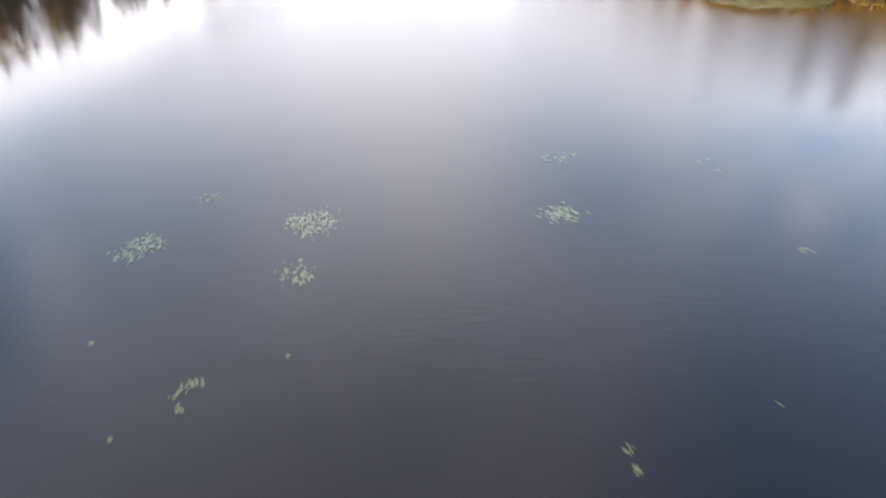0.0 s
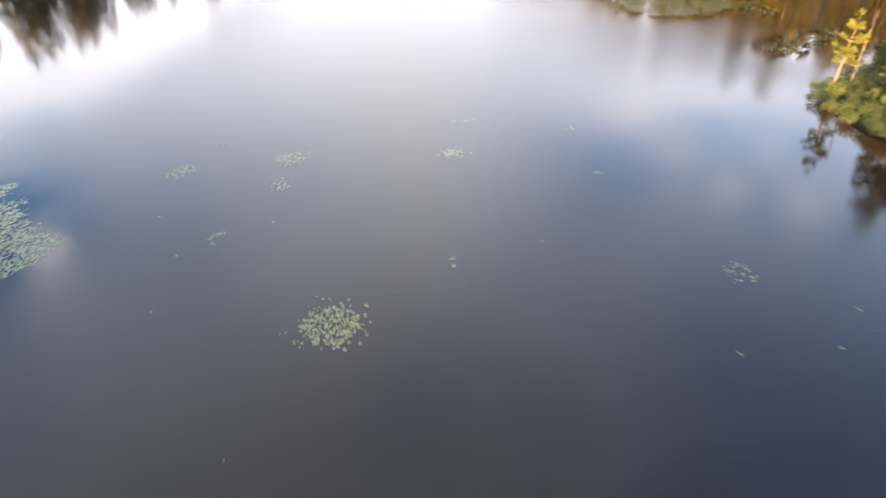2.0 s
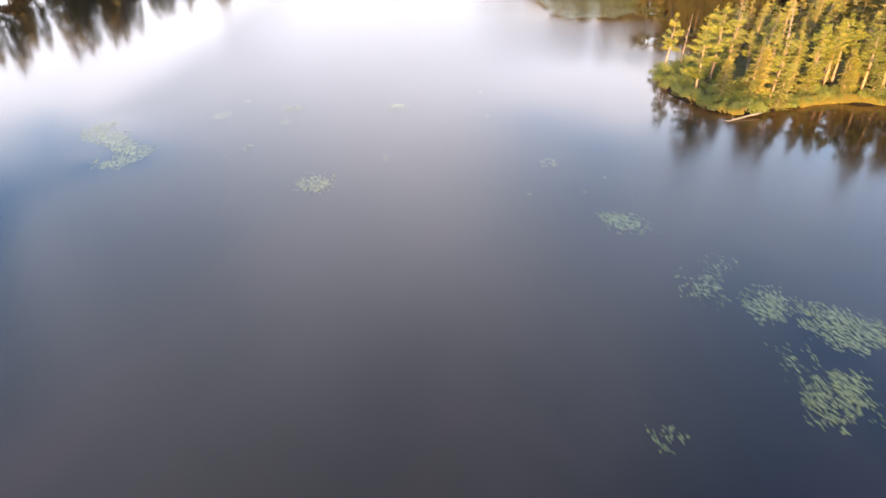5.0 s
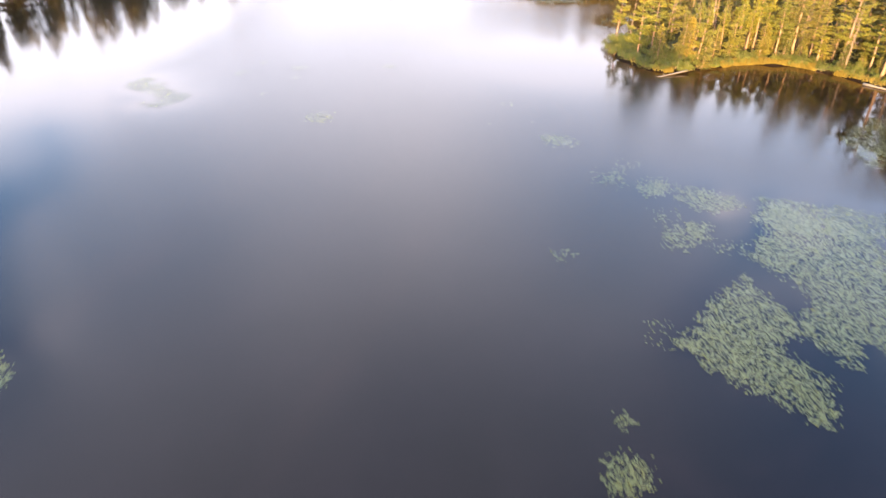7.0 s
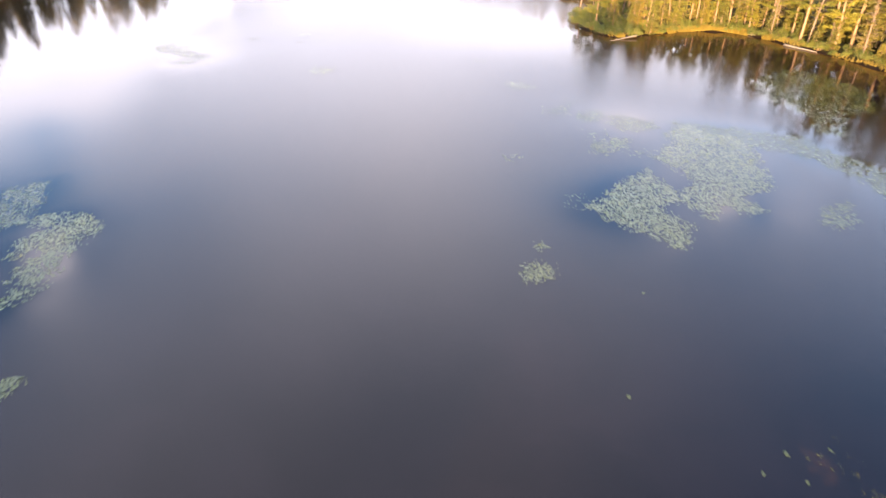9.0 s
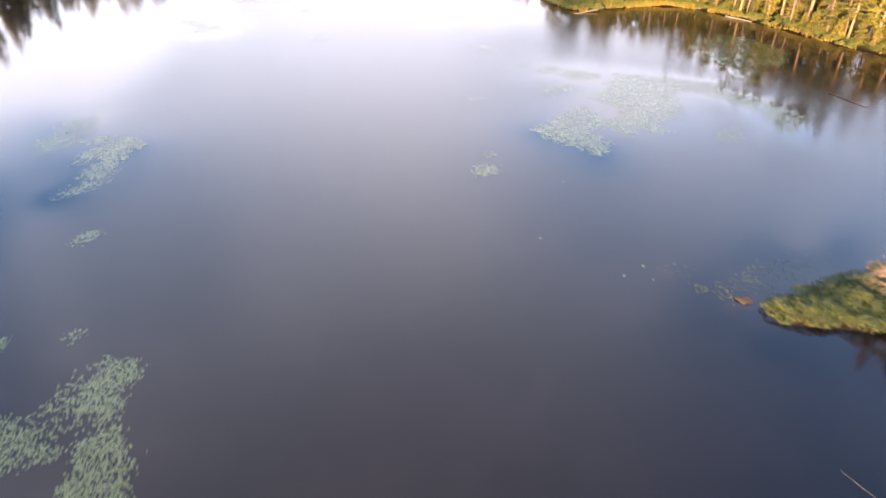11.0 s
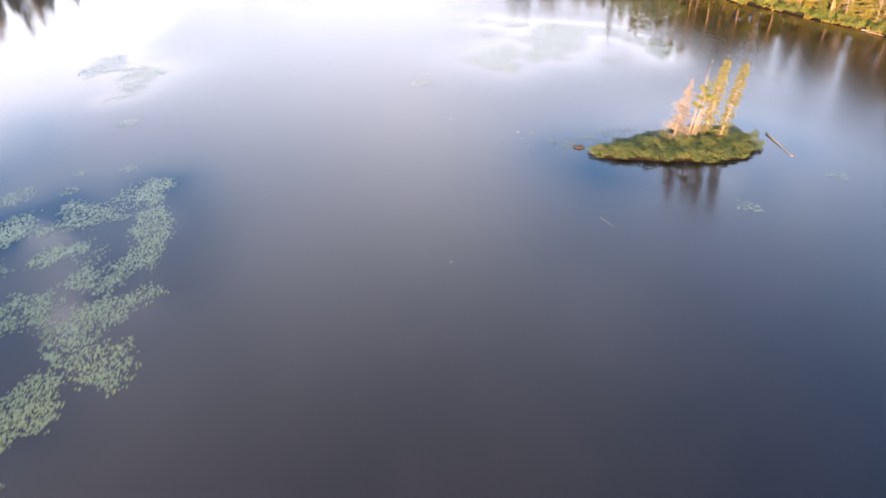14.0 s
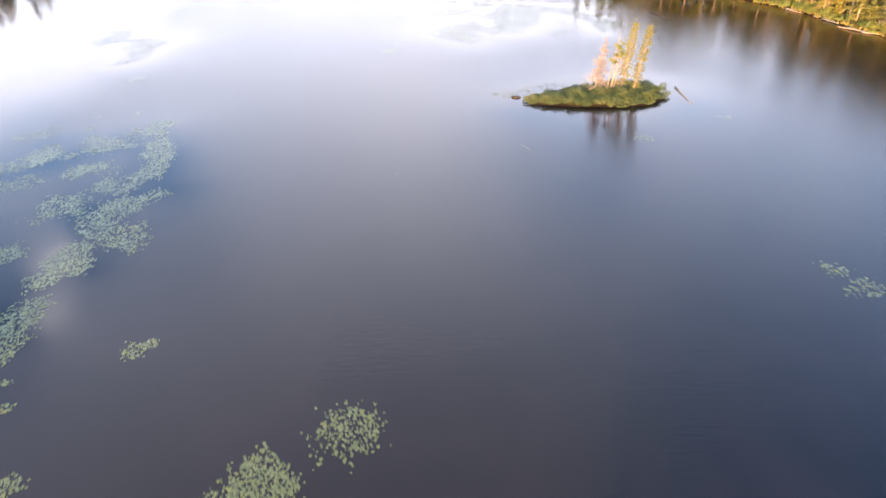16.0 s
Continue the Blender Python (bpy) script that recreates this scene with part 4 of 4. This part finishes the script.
def build_sedge():
    """Dry golden sedge along the water's edge."""
    rng = np.random.default_rng(4)
    p = np.concatenate([rng.uniform((30, -34), (72, 22), (90000, 2)), rng.uniform((32.5, 15), (52, 22), (60000, 2))])
    d = inland(p)
    p = p[(d > -0.08) & (d < np.where((p[:, 0] > 32.5) & (p[:, 0] < 52), 0.75, 0.35)) & (wobble(p, 0.5, 9.0) > -0.2)]
    z = height(p)
    w = np.c_[rng.normal(size=(len(p), 2)) * 0.35, np.ones(len(p))]
    v, f = tufts(np.c_[p, z], w, 0.45, rng, 6, 0.3, 0.05)
    tagged(new("shore_sedge", link_mesh("shore_sedge", v, f, SEDGE)), "dry golden sedge along the edge of the shore", "sedge", kind="stuff")


def build_island_trees():
    rng = np.random.default_rng(31)
    put_tree(snag(rng, 4.7, 0.95, "dead spruce with dense pinkish twigs on the island", 280, 0.06, 6, apart=True), 34.55, -45.95, 0, 1.0, (2, 5))
    put_tree(snag(rng, 5.7, 0.75, "tall bare bleached dead tree on the island", 40, 0.25, 1, apart=True), 35.65, -45.95, 60, 1.0, (-4, 7))
    put_tree(snag(rng, 3.4, 0.8, "short bleached dead tree on the island", 60, 0.15, 2, apart=True), 36.2, -45.7, 200, 1.0, (0, 8))
    put_tree(pine(rng, 3.9, 0.8, 0.62, tiers=4, tuft=0.26, apart=True, label="small dark green pine among dead trees on the island"), 36.0, -45.6, 0, 1.0, (0, 7))
    for H, x, y, lean in ((5.6, 36.95, -45.4, 6), (5.5, 37.9, -45.9, 7)):
        put_tree(conifer(rng, H, 0.42, 0.06, step=0.125, mat=SPARSE, tuft=0.17, gap=0.16, shape=0.5, label="thin spruce with sparse yellow-green needles on the island"), x, y, 0, 1.0, (0, lean))


def log(name_label, a, b, r, branches=0, seed=1, mat=DRIFT):
    """A fallen trunk lying in the water: tapered, slightly bent, with stubs."""
    rng = np.random.default_rng(seed)
    a, b = np.array(a, float), np.array(b, float)
    s = np.linspace(0, 1, 8)
    pts = a + s[:, None] * (b - a) + np.c_[rng.normal(size=(8, 2)) * 0.015, np.zeros(8)]
    root = new("log")
    so = Soup()
    so.tube(pts, r * (1 - 0.6 * s), 8)
    part("stem", so.mesh("stem", mat, True), root)
    for _ in range(branches):
        k = rng.uniform(0.3, 0.95)
        p = a + k * (b - a)
        so = Soup()
        so.tube([p, p + rng.normal(size=3) * (0.25, 0.25, 0.1) + (0, 0, 0.12)], [r * 0.35, r * 0.12], 5)
        part("stub", so.mesh("stub", mat), root)
    return tagged(root, name_label, "log")


def build_logs():
    log("bleached fallen log sticking out from the shore into the water", (34.8, 16.75, 0.28), (31.5, 15.5, -0.02), 0.11, 3, 1)
    log("pale fallen log lying along the bank", (47.9, 17.6, 0.12), (49.8, 15.6, 0.08), 0.11, 1, 2)
    log("pale fallen log lying along the water's edge", (50.1, 12.6, 0.10), (52.2, 9.5, 0.08), 0.13, 2, 3)
    for i, (a, b) in enumerate((((64.6, -17.0), (65.8, -17.6)), ((66.4, -22.2), (67.0, -24.6)), ((67.0, -26.4), (68.2, -28.9)), ((62.6, -11.6), (63.4, -13.2)))):
        log("weathered driftwood log lying on the forest shore", (*a, 0.14), (*b, 0.10), 0.10, 2, 10 + i)
    for x, y in ((27.3, -55.8), (27.55, -56.3)):
        log("thin pale twig floating on open water", (x, y, 0.01), (x + 0.3, y - 0.55, 0.012), 0.009, 0, 30)
    log("dark sunken log lying in the water off the east shore", (47.8, -16.6, 0.0), (48.8, -20.4, 0.0), 0.09, 3, 6, PEAT)
    for i, (a, b) in enumerate((((64.9, -17.4), (65.4, -19.6)), ((66.2, -20.6), (66.0, -21.9)), ((66.4, -25.6), (67.4, -27.9)), ((67.6, -28.2), (69.2, -29.8)), ((66.9, -23.2), (67.6, -24.1)))):
        log("brown weathered driftwood trunk stranded along the east shore", (*a, 0.06), (*b, 0.16), 0.075, 4, 40 + i, BARK)
    log("dark wet log floating beside the island", (42.0, -44.4, 0.05), (42.0, -48.4, 0.0), 0.085, 2, 4)


def lily_leaf(rng, r):
    """A heart-notched floating leaf, slightly cupped."""
    n = 9
    w = np.linspace(0.32, 2 * np.pi - 0.32, n)
    rim = np.c_[np.cos(w) * r * 1.22, np.sin(w) * r * 0.88, 0.012 * r * np.sin(3 * w) + 0.012 * r]
    rim[[0, -1]] *= (0.95, 0.95, 1)
    v = np.vstack([[(-0.12 * r, 0, 0)], rim])
    return v, [(0, i, i + 1) for i in range(1, n)]


PAD_DENSITY = 5.0


def pad_places(rng, discs, density, apart=0.048):
    """Uneven places within a drift of discs."""
    got = []
    for x, y, r in discs:
        n = max(1, int(round(density * PAD_DENSITY * np.pi * r * r)))
        q = rng.normal(size=(n, 2))
        q = q / np.linalg.norm(q, axis=1, keepdims=True) * (rng.uniform(0, 1, (n, 1)) ** 0.5) * r * np.where(rng.random((n, 1)) < 0.28, rng.uniform(1.0, 1.75, (n, 1)), 1.0)
        got.append(q + (x, y))
    got = np.concatenate(got)
    keep, cells = [], {}
    for x, y in got:
        i, j = int(x // apart), int(y // apart)
        near = [c for a in (-1, 0, 1) for b in (-1, 0, 1) for c in cells.get((i + a, j + b), ())]
        if all((x - a) ** 2 + (y - b) ** 2 > apart * apart for a, b in near):
            cells.setdefault((i, j), []).append((x, y))
            keep.append((x, y))
    return np.array(keep)


def ring_places(rng, ring, close, apart=0.047):
    """Places in a drift: close together inside, with gaps, a ragged rim and stray pads outside it."""
    lo, hi = ring.min(0) - 0.7, ring.max(0) + 0.7
    n = int(min(60000, close * 175 * np.prod(hi - lo)))
    p = rng.uniform(lo, hi, (n, 2))
    d = ring_distance(p, ring)
    p, d = p[d > -0.6], d[d > -0.6]
    gaps = wobble(p, 1.9, 5.0) * 0.42 + wobble(p, 0.6, 8.0) * 0.3
    chance = np.clip(0.52 + (d + gaps) / 0.55, 0.0, 1.0) * np.clip(0.85 + gaps, 0.25, 1)
    chance = np.maximum(chance, 0.05 * (d > -0.35))
    p = p[rng.random(len(p)) < chance]
    keep, cells = [], {}
    for x, y in p:
        i, j = int(x // apart), int(y // apart)
        near = [c for a in (-1, 0, 1) for b in (-1, 0, 1) for c in cells.get((i + a, j + b), ())]
        if all((x - a) ** 2 + (y - b) ** 2 > apart * apart for a, b in near):
            cells.setdefault((i, j), []).append((x, y))
            keep.append((x, y))
    return np.array(keep)


def pad_pose(rng, x, y, flat=0.95):
    """A pad afloat, with its rim a little raised now and then."""
    tilt = rng.normal() * 1.1 if rng.random() < flat else rng.uniform(3, 14)
    lift = 0.008 + 0.11 * abs(math.sin(radians(tilt)))
    s = rng.uniform(0.7, 1.25)
    # the breeze swings most leaves round the same way
    way = 95 + rng.normal() * 70
    return Matrix.Translation((x, y, lift)) @ pose(0, 0, 0, tilt, 0, 0) @ pose(0, 0, 0, 0, 0, way) @ Matrix.Diagonal((s, s, s, 1))


def joined_pads(rng, places):
    """Many pads in one mesh, turned and tilted like single ones."""
    v, f = lily_leaf(rng, 1.0)
    n = len(places)
    size = rng.uniform(0.038, 0.063, n) * rng.uniform(0.75, 1.2, n)
    way = np.radians(95 + rng.normal(size=n) * 70)
    tilt = np.radians(np.where(rng.random(n) < 0.97, rng.normal(size=n) * 1.1, rng.uniform(3, 14, n)))
    c, w = np.cos(way)[:, None], np.sin(way)[:, None]
    x, y, z = (v[None, :, :] * size[:, None, None]).transpose(2, 0, 1)
    x, y = x * c - y * w, x * w + y * c
    ct, st = np.cos(tilt)[:, None], np.sin(tilt)[:, None]
    y, z = y * ct - z * st, y * st + z * ct
    lift = 0.008 + 0.11 * np.abs(np.sin(tilt))[:, None]
    verts = np.stack([x + places[:, :1], y + places[:, 1:], z + lift], 2).reshape(-1, 3)
    faces = (np.arange(n) * len(v))[:, None, None] + np.array(f)[None]
    return link_mesh("pad_carpet", verts, faces.reshape(-1, 3), PAD)


def build_lilies():
    rng = np.random.default_rng(77)
    meshes = [link_mesh("lily_pad", *lily_leaf(rng, r), PAD) for r in (0.040, 0.048, 0.057, 0.068)]

    def single(root, places):
        for x, y in places:
            ob = new("lily_pad", meshes[int(rng.integers(4))])
            ob.parent = root
            ob.matrix_basis = root.matrix_basis.inverted() @ pad_pose(rng, x, y)

    for density, discs in CLUSTERS:
        root = new("water_lily_cluster")
        root.matrix_basis = pose(discs[0][0], discs[0][1], 0)
        places = pad_places(rng, discs, density * 1.05, 0.062)
        single(root, places[:300])
        few = len(places) < 15
        tagged(root, "a few scattered green lily pads on dark water" if few else "loose cluster of pale green lily pads on dark water", "water lily", "lily clusters on the lake")
    for close, near, ring in DRIFTS:
        places = ring_places(rng, ring, close)
        if near:
            root = new("lily_pad_mat")
            root.matrix_basis = pose(*places.mean(0), 0)
            rng.shuffle(places)
            single(root, places[:300])
            if len(places) > 300:
                rest = part("pad_carpet", joined_pads(rng, places[300:]), root)
                rest.matrix_basis = root.matrix_basis.inverted()
                rest["kind"] = "stuff"
            tagged(root, "dense mat of pale green lily pads on the lake", "water lily", "lily mats on the lake")
        else:
            ob = new("lily_pad_mat", joined_pads(rng, places))
            tagged(ob, "wide drift of pale green lily pads on calm water" if close > 0.6 else "loose scatter of pale green lily pads on calm water", "water lily", "lily mats on the lake", "stuff")


def build_weeds():
    """Water weed and a peat hump off the island's low end."""
    rng = np.random.default_rng(15)
    spots = [(26.3, -45.1, 0.3, 40), (27.4, -45.35, 0.7, 90), (28.9, -44.6, 0.95, 80), (30.6, -43.5, 0.95, 80), (32.2, -43.2, 0.9, 60), (25.5, -43.4, 0.9, 16)]
    for x, y, r, n in spots:
        q = rng.normal(size=(n, 2)) * r * 0.6 + (x, y)
        w = np.c_[rng.normal(size=(n, 2)) * 0.5, np.ones(n)]
        v, f = tufts(np.c_[q, np.full(n, -0.05)], w, 0.16, rng, 5, 0.6, 0.06)
        tagged(new("water_weed", link_mesh("water_weed", v, f, REED)), "yellow-green water weed rising beside the island", "water plant", "weeds by the island", "stuff")
    for x, y, r, mat, lb in ((28.0, -46.05, 0.29, PEAT, "small brown peat hump in the water beside the island"),):
        bm = bmesh.new()
        bmesh.ops.create_icosphere(bm, subdivisions=3, radius=r)
        for v in bm.verts:
            v.co *= 1 + 0.35 * noise.noise(v.co * 4 + Vector((x, y, 0)))
            v.co.z *= 0.42
            v.co.x *= 1.35
        me = bpy.data.meshes.new("stone")
        bm.to_mesh(me)
        bm.free()
        me.materials.append(mat)
        ob = new("peat_hump", me)
        ob.location = (x, y, 0.02)
        tagged(ob, lb, "peat hump")


build_point()
build_slender_pines()
build_dead_forest_trees()
build_shrubs()
build_sedge()
build_island_trees()
build_logs()
build_weeds()
build_lilies()
